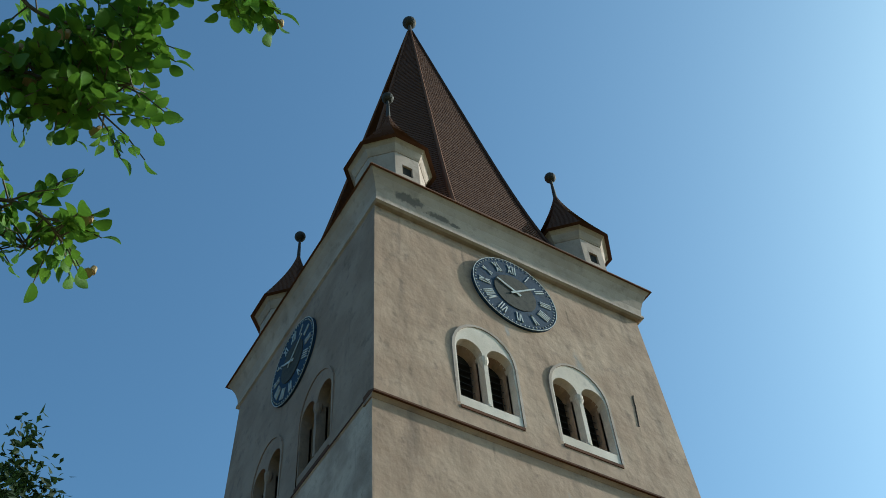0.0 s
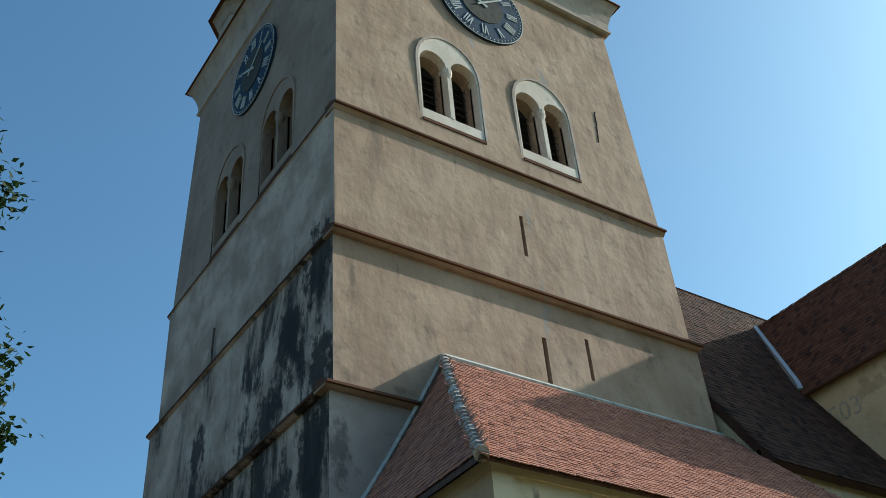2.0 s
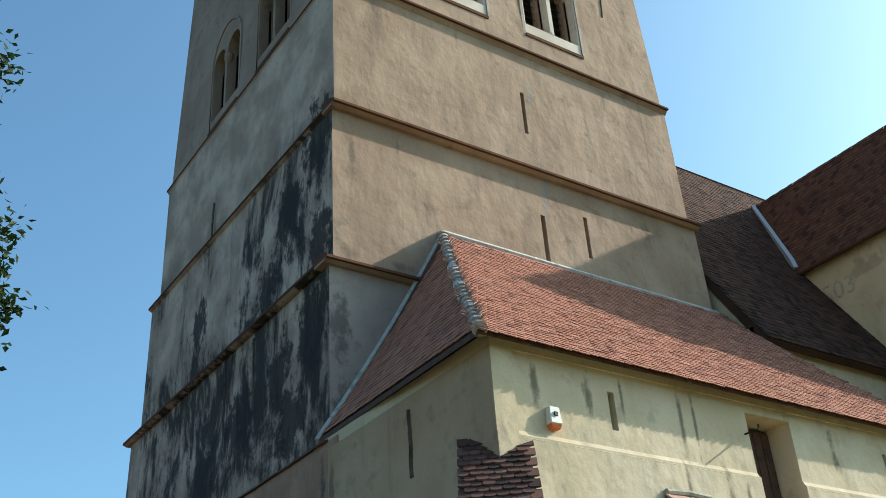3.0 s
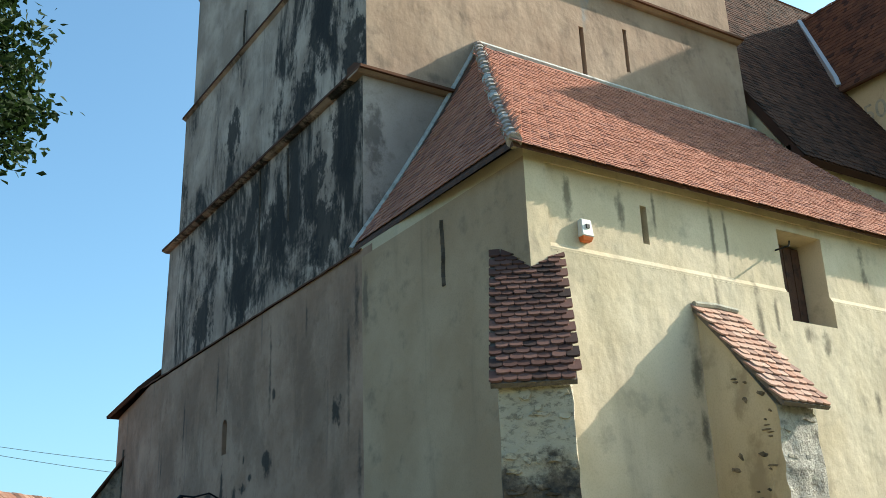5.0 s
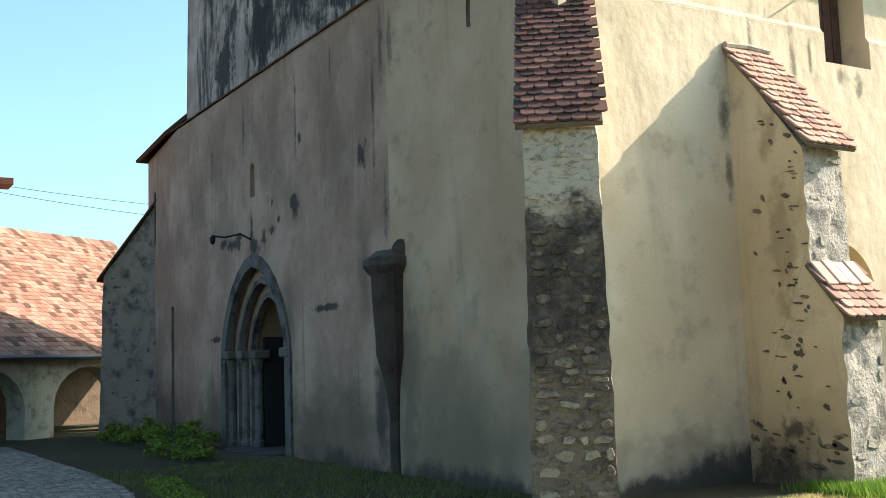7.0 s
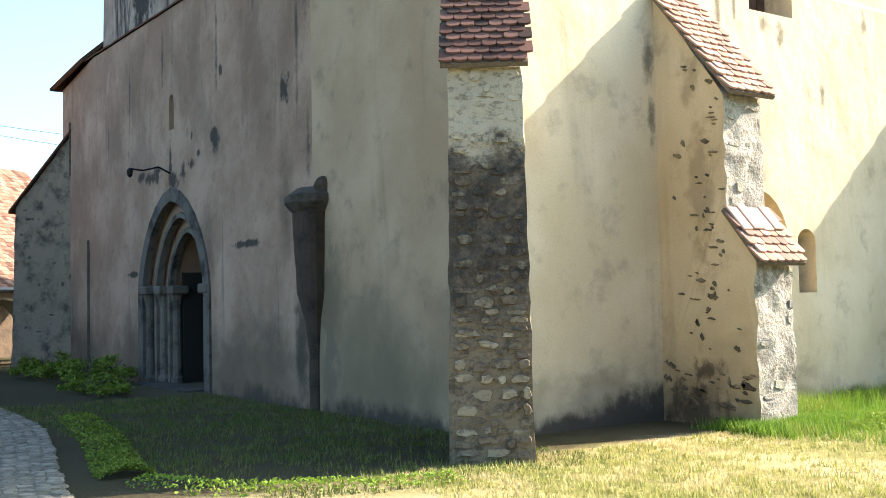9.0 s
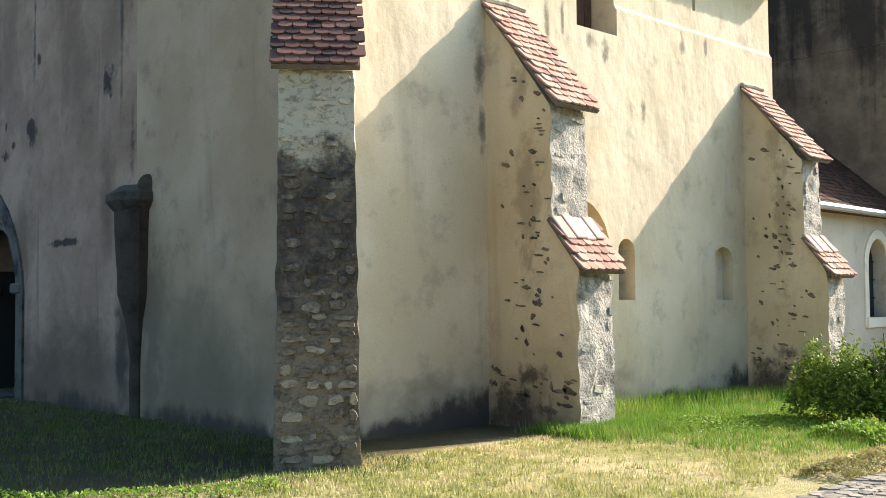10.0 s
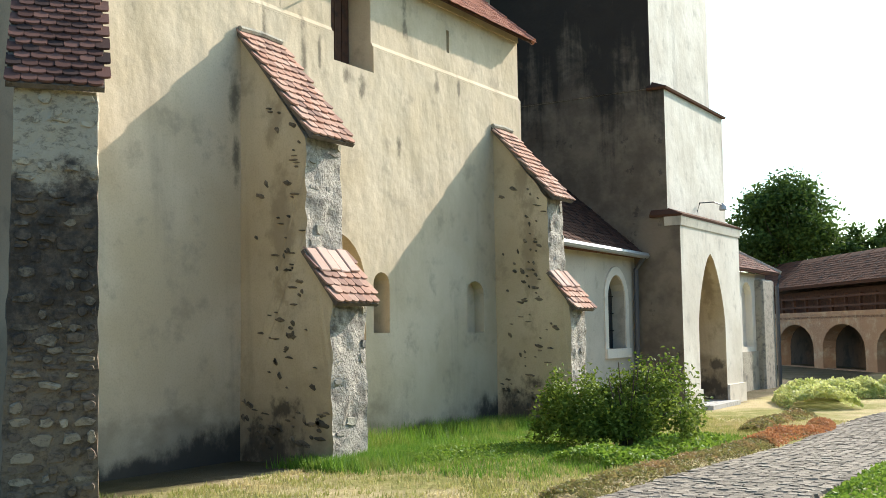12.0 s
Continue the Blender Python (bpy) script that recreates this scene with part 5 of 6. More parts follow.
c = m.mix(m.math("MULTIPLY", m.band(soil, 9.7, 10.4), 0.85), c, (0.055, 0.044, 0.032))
# Mostly unseen south lawn, greened and darkened to cut light bounced onto walls.
south = m.math("ADD", m.axis(1), m.math("MULTIPLY", m.noise(0.35, 7, 0.65), 5.0))
green = m.mix(m.band(m.noise(0.5, 6, 0.65), 0.38, 0.62), (0.095, 0.115, 0.036), (0.20, 0.185, 0.07))
green = m.mix(m.math("MULTIPLY", m.band(m.noise(6, 6, 0.7), 0.45, 0.7), 0.5), green, (0.30, 0.25, 0.12))
c = m.mix(m.math("SUBTRACT", 1.0, m.band(south, 2.6, 5.2)), c, green)
m.color(c)
m.bump(m.noise(20, 5, 0.7), 0.04)
m.bump(m.noise(90, 3, 0.7), 0.02)
LAWN = m.m


def step01(f):
    f = max(0.0, min(1.0, f))
    return f * f * (3 - 2 * f)


def ground_z(x, y):
    """Nearly level; a slight swell below the path, falling a little to the east."""
    return 0.12 * math.exp(-((x - 1) ** 2 + (y - 1) ** 2) / 60) - 0.02 - 0.4 * step01((x - 10.5) / 16.0)


verts, faces = [], []
def grid(lo, hi, n):
    return [lo + (hi - lo) * i / n for i in range(n + 1)]
xs = [-3000, -600, -150] + grid(-40, 60, 60) + [150, 600, 3000]
ys = [-3000, -600, -150] + grid(-40, 60, 60) + [150, 600, 3000]
for y in ys:
    for x in xs:
        verts.append((x, y, ground_z(x, y)))
W = len(xs)
for j in range(len(ys) - 1):
    for i in range(W - 1):
        faces.append((j * W + i, j * W + i + 1, (j + 1) * W + i + 1, (j + 1) * W + i))
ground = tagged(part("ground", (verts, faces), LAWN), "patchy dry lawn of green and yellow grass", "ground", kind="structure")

# cobbled path: comes down along the west front and bends away to the east
def bez(pts, n=40):
    out = []
    for i in range(n + 1):
        t = i / n * (len(pts) - 1)
        k = min(int(t), len(pts) - 2)
        f = t - k
        p0, p1, p2, p3 = (Vector(pts[max(0, min(len(pts) - 1, k + j))]) for j in (-1, 0, 1, 2))
        out.append(0.5 * ((2 * p1) + (p2 - p0) * f + (2 * p0 - 5 * p1 + 4 * p2 - p3) * f * f + (3 * p1 - p0 - 3 * p2 + p3) * f ** 3))
    return out
CENTRE = bez([(3.4, 28.8, 0), (3.4, 24, 0), (3.3, 17, 0), (1.9, 10, 0), (2.0, 5.5, 0), (5.5, 3.8, 0), (11, 3.75, 0), (18, 3.75, 0), (26, 4.3, 0), (34, 3.2, 0), (41, 2.2, 0)], 90)
verts, faces = [], []
for i, p in enumerate(CENTRE):
    d = (CENTRE[min(i + 1, 90)] - CENTRE[max(i - 1, 0)]).normalized()
    s = Vector((d.y, -d.x, 0))
    for k in (-0.95, 0.95):
        q = p + s * k
        verts.append((q.x, q.y, ground_z(q.x, q.y) + 0.027))
for i in range(90):
    faces.append((2 * i, 2 * i + 1, 2 * i + 3, 2 * i + 2))
path = tagged(part("cobbled_path", (verts, faces), PATHBED), "grey cobbled path between lawn and flower beds", "path", kind="structure")

FOLIAGE = {}
def leafy(name, a, b, c3):
    m = Mat(name, 0.6, spec=0.2)
    isl = m.t.nodes.new("ShaderNodeNewGeometry").outputs["Random Per Island"]
    c = m.mix(isl, a, b)
    c = m.mix(m.band(m.noise(1.5, 4), 0.45, 0.7), c, c3)
    m.color(c)
    tr = m.t.nodes.new("ShaderNodeBsdfTranslucent")
    m.link(c, tr.inputs["Color"])
    mx = m.t.nodes.new("ShaderNodeMixShader")
    mx.inputs[0].default_value = 0.35
    m.link(m.b.outputs[0], mx.inputs[1])
    m.link(tr.outputs[0], mx.inputs[2])
    m.link(mx.outputs[0], m.t.nodes["Material Output"].inputs["Surface"])
    return m.m


LEAF_BUSH = leafy("shrub_leaf", (0.065, 0.11, 0.014), (0.26, 0.33, 0.055), (0.15, 0.21, 0.03))
LEAF_TREE = leafy("tree_leaf", (0.045, 0.085, 0.018), (0.10, 0.16, 0.035), (0.065, 0.11, 0.022))
LEAF_ROSE = leafy("weed_leaf", (0.11, 0.20, 0.022), (0.26, 0.37, 0.055), (0.18, 0.28, 0.035))
LEAF_PALE = leafy("pale_bedding_leaf", (0.50, 0.53, 0.17), (0.70, 0.70, 0.34), (0.38, 0.44, 0.12))
LEAF_RUST = leafy("rust_sedum", (0.40, 0.16, 0.07), (0.50, 0.24, 0.11), (0.27, 0.16, 0.07))
LEAF_DRAB = leafy("brown_green_sedum", (0.27, 0.21, 0.09), (0.19, 0.20, 0.06), (0.34, 0.22, 0.11))
GRASS = leafy("grass_blade", (0.24, 0.275, 0.06), (0.46, 0.405, 0.16), (0.58, 0.47, 0.25))
BARK = rough_stuff("bark", (0.1, 0.075, 0.05), (0.13, 0.1, 0.07), (0.06, 0.05, 0.04), 9, 0.01)


def leaf_cloud(points, size, rnd, fold=0.25):
    """Small folded leaves at the given points, as one joined mesh."""
    verts, faces = [], []
    for p in points:
        a = Vector((rnd.gauss(0, 1), rnd.gauss(0, 1), rnd.gauss(0, 0.7)))
        if a.length < 1e-3:
            continue
        a.normalize()
        b = a.cross(Vector((rnd.gauss(0, 1), rnd.gauss(0, 1), rnd.gauss(0, 1)))).normalized()
        n = a.cross(b)
        s = size * rnd.uniform(0.7, 1.35)
        k = len(verts)
        for u, v, w in ((-0.5, 0, 0), (-0.1, 0.27, fold * 0.3), (0.5, 0, 0), (-0.1, -0.27, fold * 0.3)):
            verts.append(tuple(Vector(p) + s * (a * u + b * v + n * w)))
        faces.append((k, k + 1, k + 2))
        faces.append((k, k + 2, k + 3))
    return verts, faces


def shrub(name, at, rx, ry, h, label, category, mat, count, size, seed, group="", stems=14, lobes=((0, 0, 1.0),)):
    rnd = random.Random(seed)
    b = thing(name, at, label, category, group)
    tips = []
    for k in range(stems):
        a = rnd.uniform(0, 2 * math.pi)
        f = rnd.uniform(0.15, 0.95)
        tip = Vector(at) + Vector((rx * f * math.cos(a), ry * f * math.sin(a), h * rnd.uniform(0.55, 1.0) * (1 - 0.35 * f * f)))
        foot = Vector(at) + Vector((rx * 0.25 * f * math.cos(a), ry * 0.25 * f * math.sin(a), -0.05))
        mid = foot.lerp(tip, 0.5) + Vector((0, 0, 0.1 * h))
        bm = bmesh.new()
        tube(bm, [foot, mid, tip], 0.022, 5, 0.35)
        part("stem", bm, BARK, b)
        tips.append((foot, mid, tip))
    pts = []
    clumps = []
    for k in range(max(18, count // 90)):
        ox, oy, tall = rnd.choice(lobes)
        a, f = rnd.uniform(0, 2 * math.pi), math.sqrt(rnd.random())
        top = tall * h * (1 - 0.55 * f * f) * rnd.uniform(0.7, 1.16)
        z = rnd.uniform(0.22 * h, top)
        clumps.append(Vector(at) + Vector((ox + rx * f * math.cos(a), oy + ry * f * math.sin(a), z)))
    while len(pts) < count:
        c = rnd.choice(clumps)
        q = c + Vector((rnd.gauss(0, 0.10 * rx), rnd.gauss(0, 0.10 * rx), rnd.gauss(0, 0.085 * h)))
        if q.z > at[2] + 0.1 * h:
            pts.append(q)
    part("foliage", leaf_cloud(pts, size, rnd), mat, b)
    return b


shrub("rose_bush", (15.9, 6.6, -0.12), 0.74, 0.72, 1.5, "dense green rose bush standing on the lawn beside the path", "bush", LEAF_BUSH, 17000, 0.075, 3, "", 24, ((-0.3, 0.70, 0.86), (-0.1, 0.2, 0.78), (0.25, -0.42, 1.06)))


def tree(name, at, trunk_h, crown, label, mat, count, size, seed, limbs=9, clump=0.16):
    """A tapered trunk with limbs and a crown of many leaf clumps; crown = (centre, radii)."""
    rnd = random.Random(seed)
    t = thing(name, at, label, "tree", "courtyard trees")
    c, r = Vector(crown[0]), Vector(crown[1])
    bm = bmesh.new()
    top = Vector((at[0], at[1], at[2] + trunk_h))
    tube(bm, [at, Vector(at).lerp(top, 0.5) + Vector((0.1, 0.05, 0)), top], 0.035 * trunk_h + 0.08, 8, 0.6)
    ends = []
    for k in range(limbs):
        a = 2 * math.pi * k / limbs + rnd.uniform(-0.3, 0.3)
        e = c + Vector((r.x * 0.75 * math.cos(a), r.y * 0.75 * math.sin(a), r.z * rnd.uniform(-0.3, 0.7)))
        tube(bm, [top - Vector((0, 0, 0.4)), top.lerp(e, 0.5) + Vector((0, 0, 0.15 * r.z)), e], 0.07, 5, 0.3)
        ends.append(e)
    part("trunk", bm, BARK, t)
    clumps = []
    while len(clumps) < 90:
        v = Vector((rnd.uniform(-1, 1), rnd.uniform(-1, 1), rnd.uniform(-1, 1)))
        if 0.35 < v.length < 1.0:
            clumps.append(c + Vector((v.x * r.x, v.y * r.y, v.z * r.z)))
    pts = []
    s = clump * min(r)
    for k in range(count):
        q = rnd.choice(clumps)
        pts.append(q + Vector((rnd.gauss(0, s), rnd.gauss(0, s), rnd.gauss(0, s * 0.7))))
    part("crown", leaf_cloud(pts, size, rnd), mat, t)
    return t


tree("broadleaf_tree", (70, 17.6, -0.4), 4.5, ((70, 17.8, 8.2), (3.3, 3.3, 3.2)), "broad green leafy tree behind the gallery roof", LEAF_TREE, 20000, 0.30, 8)
tree("broadleaf_tree", (74, 12.2, 0), 3.5, ((74, 12.2, 6.2), (4.2, 4.2, 2.2)), "low spreading green tree behind the gallery roof", LEAF_TREE, 14000, 0.34, 9)

# ---- courtyard buildings ----
# Dark brown back walls; the shade behind the arches is painted in.
INNER = rough_stuff("shade_brown_arcade_back", (0.11, 0.075, 0.052), (0.13, 0.09, 0.062), (0.06, 0.044, 0.033), 1.5, 0.04)


def gallery(name, a, b, base, wall_h, eave_z, ridge_z, depth, label, wall_mat, roof_mat, bays, timber, arch_h, arch_half):
    """An arcaded range along the line a-b with a tiled roof that rises away from the court."""
    a, b = Vector((*a, base)), Vector((*b, base))
    u = (b - a).normalized()
    n = Vector((-u.y, u.x, 0))
    g = thing(name, tuple((a + b) / 2), label, "building")
    L = (b - a).length
    def P(s, dd, z):
        return a + u * s + n * dd + Vector((0, 0, z))
    bm = bmesh.new()
    solid(bm, [P(0, 0, -0.5), P(L, 0, -0.5), P(L, 0.7, -0.5), P(0, 0.7, -0.5)], [P(0, 0, wall_h), P(L, 0, wall_h), P(L, 0.7, wall_h), P(0, 0.7, wall_h)])
    w = part("arcade_wall", bm, wall_mat, g)
    cuts = []
    for k in range(bays):
        s = L * (k + 0.5) / bays
        bm = bmesh.new()
        prism(bm, [tuple(P(s + p, -0.3, v)) for p, v in arch(arch_half, arch_h * 0.45, arch_h, 10)], tuple(n * 1.4))
        cuts.append(bm)
    carve(w, cuts)
    bm = bmesh.new()
    solid(bm, [P(0, depth, -0.5), P(L, depth, -0.5), P(L, depth + 0.4, -0.5), P(0, depth + 0.4, -0.5)], [P(0, depth, ridge_z - 0.2), P(L, depth, ridge_z - 0.2), P(L, depth + 0.4, ridge_z - 0.2), P(0, depth + 0.4, ridge_z - 0.2)])
    part("back_wall", bm, INNER, g)
    bm = bmesh.new()
    solid(bm, [P(0, 0.1, wall_h - 0.15), P(L, 0.1, wall_h - 0.15), P(L, depth, wall_h - 0.15), P(0, depth, wall_h - 0.15)], [P(0, 0.1, wall_h), P(L, 0.1, wall_h), P(L, depth, wall_h), P(0, depth, wall_h)])
    part("gallery_floor", bm, WOOD, g)
    c0, c1 = P(-0.3, -0.45, eave_z), P(L + 0.3, -0.45, eave_z)
    up = n * (depth + 0.6) + Vector((0, 0, ridge_z - eave_z))
    bm = bmesh.new()
    solid(bm, [c0 - Vector((0, 0, 0.12)), c1 - Vector((0, 0, 0.12)), c1 + up - Vector((0, 0, 0.12)), c0 + up - Vector((0, 0, 0.12))], [c0, c1, c1 + up, c0 + up])
    part("roof_deck", bm, roof_mat, g)
    return g, P, L, c0, c1, up


gw, PW, LW, c0, c1, up = gallery("arcaded_range", (-0.88, 27.3), (12.2, 36.4), -0.1, 2.3, 2.4, 6.75, 4.6, "low arcaded range with sunlit orange tiled roof and gutter", MORTAR, TILE_WORN, 4, False, 2.1, 1.45)
slope_tiles(gw, c0, c1 - c0, up, (c1 - c0).length, up.length, lambda a, b: True, TILE_WORN, 0.24, 0.21)
bm = bmesh.new()
tube(bm, [c0 - Vector((0, 0.05, 0.02)), c1 - Vector((0, 0.05, 0.02))], 0.08, 6)
part("gutter", bm, DARKPIPE, gw)
ge, PE, LE, c0, c1, up = gallery("timber_gallery", (67.2, 20.25), (35.6, -4.1), -0.4, 2.98, 4.38, 6.15, 2.2, "arcaded wall with dark timber gallery and old tiled roof", rough_stuff("brick_rubble_wall", (0.36, 0.23, 0.15), (0.40, 0.26, 0.17), (0.50, 0.41, 0.29), 1.6, 0.05), TILE_DARK, 7, True, 2.33, 2.3)

# unseen wall added behind the camera to block low southern sky light
block_bm = boxed(-30, -23.2, -0.5, 36, -22, 8.0)
tagged(part("wall_south", block_bm, rough_stuff("light_block_rubble", (0.20, 0.165, 0.13), (0.26, 0.21, 0.165), (0.12, 0.10, 0.08), 1.5, 0.06)), "unseen rubble wall that blocks low sky light from the south", "wall", kind="structure")

# timber gallery: posts, rails and boarding under the eave
for k in range(26):
    s = 0.6 + k * (LE - 1.2) / 25
    bm = bmesh.new()
    q = [PE(s - 0.07, 0.05, 2.55), PE(s + 0.07, 0.05, 2.55), PE(s + 0.07, 0.2, 2.55), PE(s - 0.07, 0.2, 2.55)]
    solid(bm, q, [p + Vector((0, 0, 1.3)) for p in q])
    part("post", bm, WOOD, ge)
for z in (2.62, 3.2, 3.68):
    bm = bmesh.new()
    q = [PE(0, 0.0, z), PE(LE, 0.0, z), PE(LE, 0.14, z), PE(0, 0.14, z)]
    solid(bm, q, [p + Vector((0, 0, 0.11)) for p in q])
    part("rail", bm, WOOD, ge)
bm = bmesh.new()
q = [PE(0, 0.6, 2.55), PE(LE, 0.6, 2.55), PE(LE, 0.7, 2.55), PE(0, 0.7, 2.55)]
solid(bm, q, [p + Vector((0, 0, 1.6)) for p in q])
part("boarding", bm, WOOD, ge)
slope_tiles(ge, c0, c1 - c0, up, (c1 - c0).length, up.length, lambda a, b: True, TILE_DARK, 0.34, 0.26)

# ---- fittings ----
RED = Mat("orange_plastic", 0.4).color((0.6, 0.14, 0.04)).m
BOXW = Mat("off_white_plastic", 0.5).color((0.62, 0.6, 0.55)).m
alarm = thing("alarm_siren_box", (9.45, Y0 + 0.05, 7.05), "small off-white alarm siren box with orange lens on the wall", "alarm box")
bm = bmesh.new()
solid(bm, rect(9.33, Y0 - 0.06, 9.55, Y0 + 0.061, 7.08), rect(9.345, Y0 - 0.03, 9.535, Y0 + 0.061, 7.35))
part("housing", bevelled(bm, 0.012), BOXW, alarm)
bm = bmesh.new()
solid(bm, rect(9.36, Y0 - 0.03, 9.52, Y0 + 0.061, 7.01), rect(9.335, Y0 - 0.055, 9.545, Y0 + 0.061, 7.08))
part("lens", bevelled(bm, 0.01), RED, alarm, "orange lens")
part("panel", boxed(9.41, Y0 - 0.065, 7.2, 9.47, Y0 - 0.035, 7.26), IRON, alarm)

hook = thing("iron_shutter_hook", (13.6, Y0, 7.5), "thin rusty iron hook sticking out beside the window", "hook")
bm = bmesh.new()
tube(bm, [(13.62, Y0 + 0.09, 7.58), (13.6, Y0 - 0.24, 7.56), (13.6, Y0 - 0.26, 7.64)], 0.016, 6)
part("rod", bm, IRON, hook)

lamp = thing("wall_lantern", (X0 - 0.4, 22.2, 4.7), "black wrought-iron lantern bracket above the portal", "lamp")
bm = bmesh.new()
tube(bm, [(X0 + 0.05, 22.15, 4.62), (X0 - 0.25, 22.2, 4.78), (X0 - 0.55, 22.3, 4.7), (X0 - 0.8, 22.45, 4.74)], 0.022, 6)
part("bracket", bm, IRON, lamp)
bm = bmesh.new()
lathe(bm, [(0.02, 4.55), (0.06, 4.6), (0.07, 4.7), (0.015, 4.76)], X0 - 0.8, 22.45, 8)
part("shade", bm, IRON, lamp)

flood = thing("floodlight_bracket", (29.5, 9.9, 5.3), "small grey floodlight on a bent wall bracket", "lamp")
bm = bmesh.new()
tube(bm, [(29.45, 9.95, 5.1), (29.45, 9.86, 5.4), (29.9, 9.6, 5.45), (30.3, 9.5, 5.4)], 0.02, 6)
part("bracket", bm, IRON, flood)
bm = bmesh.new()
lathe(bm, [(0.03, 5.46), (0.10, 5.38), (0.12, 5.26), (0.08, 5.24)], 30.4, 9.48, 10)
part("lamp_head", bm, ZINC, flood)

# cables that cross the court in the sky
for k, (za, zb) in enumerate(((8.43, 8.06), (8.18, 7.55))):
    cable = thing("overhead_cable", (5.3, 37.2, za - 0.3), "thin black overhead cable fixed to the chimney", "cable", "overhead cables")
    bm = bmesh.new()
    pts = [Vector((5.3, 37.2, za - 0.3)).lerp(Vector((14.0, 40, zb)), i / 14) - Vector((0, 0, 0.08 * (1 - (i / 7 - 1) ** 2))) for i in range(15)]
    tube(bm, pts, 0.009, 5)
    part("wire", bm, IRON, cable)

chim = thing("brick_chimney", (4.6, 37.0, 5.6), "low white chimney with dark flat cap on the roof", "chimney")
part("stack", boxed(4.0, 36.6, 5.0, 5.1, 37.4, 8.05), WHITE, chim)
part("cap", boxed(3.85, 36.45, 8.05, 5.6, 37.55, 8.27), TILE_DARK, chim)


# cracks and old slots in the render: narrow recess-like dark inlays
def crack(parent, pts, w, name="crack"):
    bm = bmesh.new()
    for a, b in zip(pts, pts[1:]):
        tube(bm, [a, b], w, 4, 0.9)
    part(name, bm, DAMP, parent)


rc = random.Random(12)
def wander(a, b, n, amp, axis):
    out = []
    for i in range(n + 1):
        p = Vector(a).lerp(Vector(b), i / n)
        p[axis] += rc.uniform(-amp, amp)
        out.append(p)
    return out


for y, z0, z1, w in ((12.95, 6.83, 7.92, 0.05), (28.1, 0.3, 3.5, 0.05), (29.8, 5.4, 6.9, 0.03), (29.9, 4.2, 5.0, 0.03)):
    crack(front, wander((X0, y, z0), (X0, y, z1), 8, 0.015, 1), w, "slot")
crack(tower, wander((18.45, 16.466, 24.75), (18.3, 16.431, 23.35), 8, 0.02, 0), 0.03)
crack(tower, wander((8.93, 23.0, 17.6), (8.93, 23.05, 16.4), 6, 0.02, 1), 0.03)
crack(tower, wander((8.84, 21.5, 12.3), (8.84, 21.4, 10.2), 6, 0.02, 1), 0.03)
crack(tower, wander((8.84, 19.9, 12.2), (8.84, 19.8, 10.4), 6, 0.02, 1), 0.03)


# year painted on the transept wall
txt = bpy.data.curves.new("year", "FONT")
txt.body = "1503"
txt.size = 0.85
txt.extrude = 0.004
txt.align_x = "CENTER"
tm = new("year_tmp", txt)
deps = bpy.context.evaluated_depsgraph_get()
ym = bpy.data.meshes.new_from_object(tm.evaluated_get(deps))
bpy.data.objects.remove(tm)
ym.materials.append(MORTAR)
year = new("year_inscription", ym)
year.matrix_world = Matrix(((0, 0, -1, 26.99), (-1, 0, 0, 16.9), (0, 1, 0, 16.0), (0, 0, 0, 1)))
year.parent = trans
year.matrix_parent_inverse = trans.matrix_world.inverted()

# ---- planting ----
shrub("low_shrub", (7.4, 24.6, 0.0), 1.0, 1.6, 0.65, "low dark green shrub in the shade beside the portal", "bush", LEAF_BUSH, 2600, 0.10, 21, "shrubs by the portal")
shrub("low_shrub", (7.2, 27.8, 0.0), 0.9, 1.6, 0.6, "low dark green shrub at the foot of the wall", "bush", LEAF_BUSH, 2200, 0.10, 22, "shrubs by the portal")
shrub("low_shrub", (6.6, 21.6, 0.0), 0.7, 1.1, 0.35, "low dark green shrub in the shade beside the portal", "bush", LEAF_BUSH, 1500, 0.09, 23, "shrubs by the portal")


def bed(name, pts, width, height, mat, label, category, count, size, seed):
    """A low planted strip along a line, leaf by leaf."""
    r = random.Random(seed)
    line = bez([(x, y, 0) for x, y in pts], 60)
    out = []
    for k in range(count):
        t = r.random() * 60
        i = min(int(t), 59)
        p = line[i].lerp(line[i + 1], t - i)
        d = (line[i + 1] - line[i]).normalized()
        f = r.uniform(-1, 1)
        lump = 0.75 + 0.45 * noise.noise(Vector((p.x * 1.6, p.y * 1.6, seed)))
        z = height * lump * math.sqrt(max(0, 1 - f * f)) * r.uniform(0.55, 1.0)
        out.append(p + Vector((d.y, -d.x, 0)) * f * width + Vector((0, 0, z + ground_z(p.x, p.y))))
    ob = tagged(part(name, leaf_cloud(out, size, r), mat), label, category, kind="stuff")


bed("pale_flower_bed", [(29.5, 6.6), (32.5, 7.8), (34.8, 7.0), (36.0, 5.2)], 0.95, 0.75, LEAF_PALE, "pale yellow-green bedding plants in a curved bed", "flower bed", 9000, 0.13, 41)
bed("rust_flower_border", [(17.8, 5.1), (20.2, 5.3), (22.6, 5.25), (24.5, 5.6)], 0.30, 0.26, LEAF_RUST, "rust-coloured low border plants along the path", "flower bed", 5200, 0.06, 42)
bed("brown_green_border", [(10.2, 5.0), (13.0, 4.95), (16.0, 5.0), (18.0, 5.15)], 0.30, 0.22, LEAF_DRAB, "brown-green low border plants along the path", "flower bed", 5600, 0.05, 43)
bed("far_border", [(21.5, 6.2), (24, 6.7), (27, 6.6)], 0.35, 0.25, LEAF_DRAB, "brown-green low border plants before the porch", "flower bed", 2600, 0.07, 44)
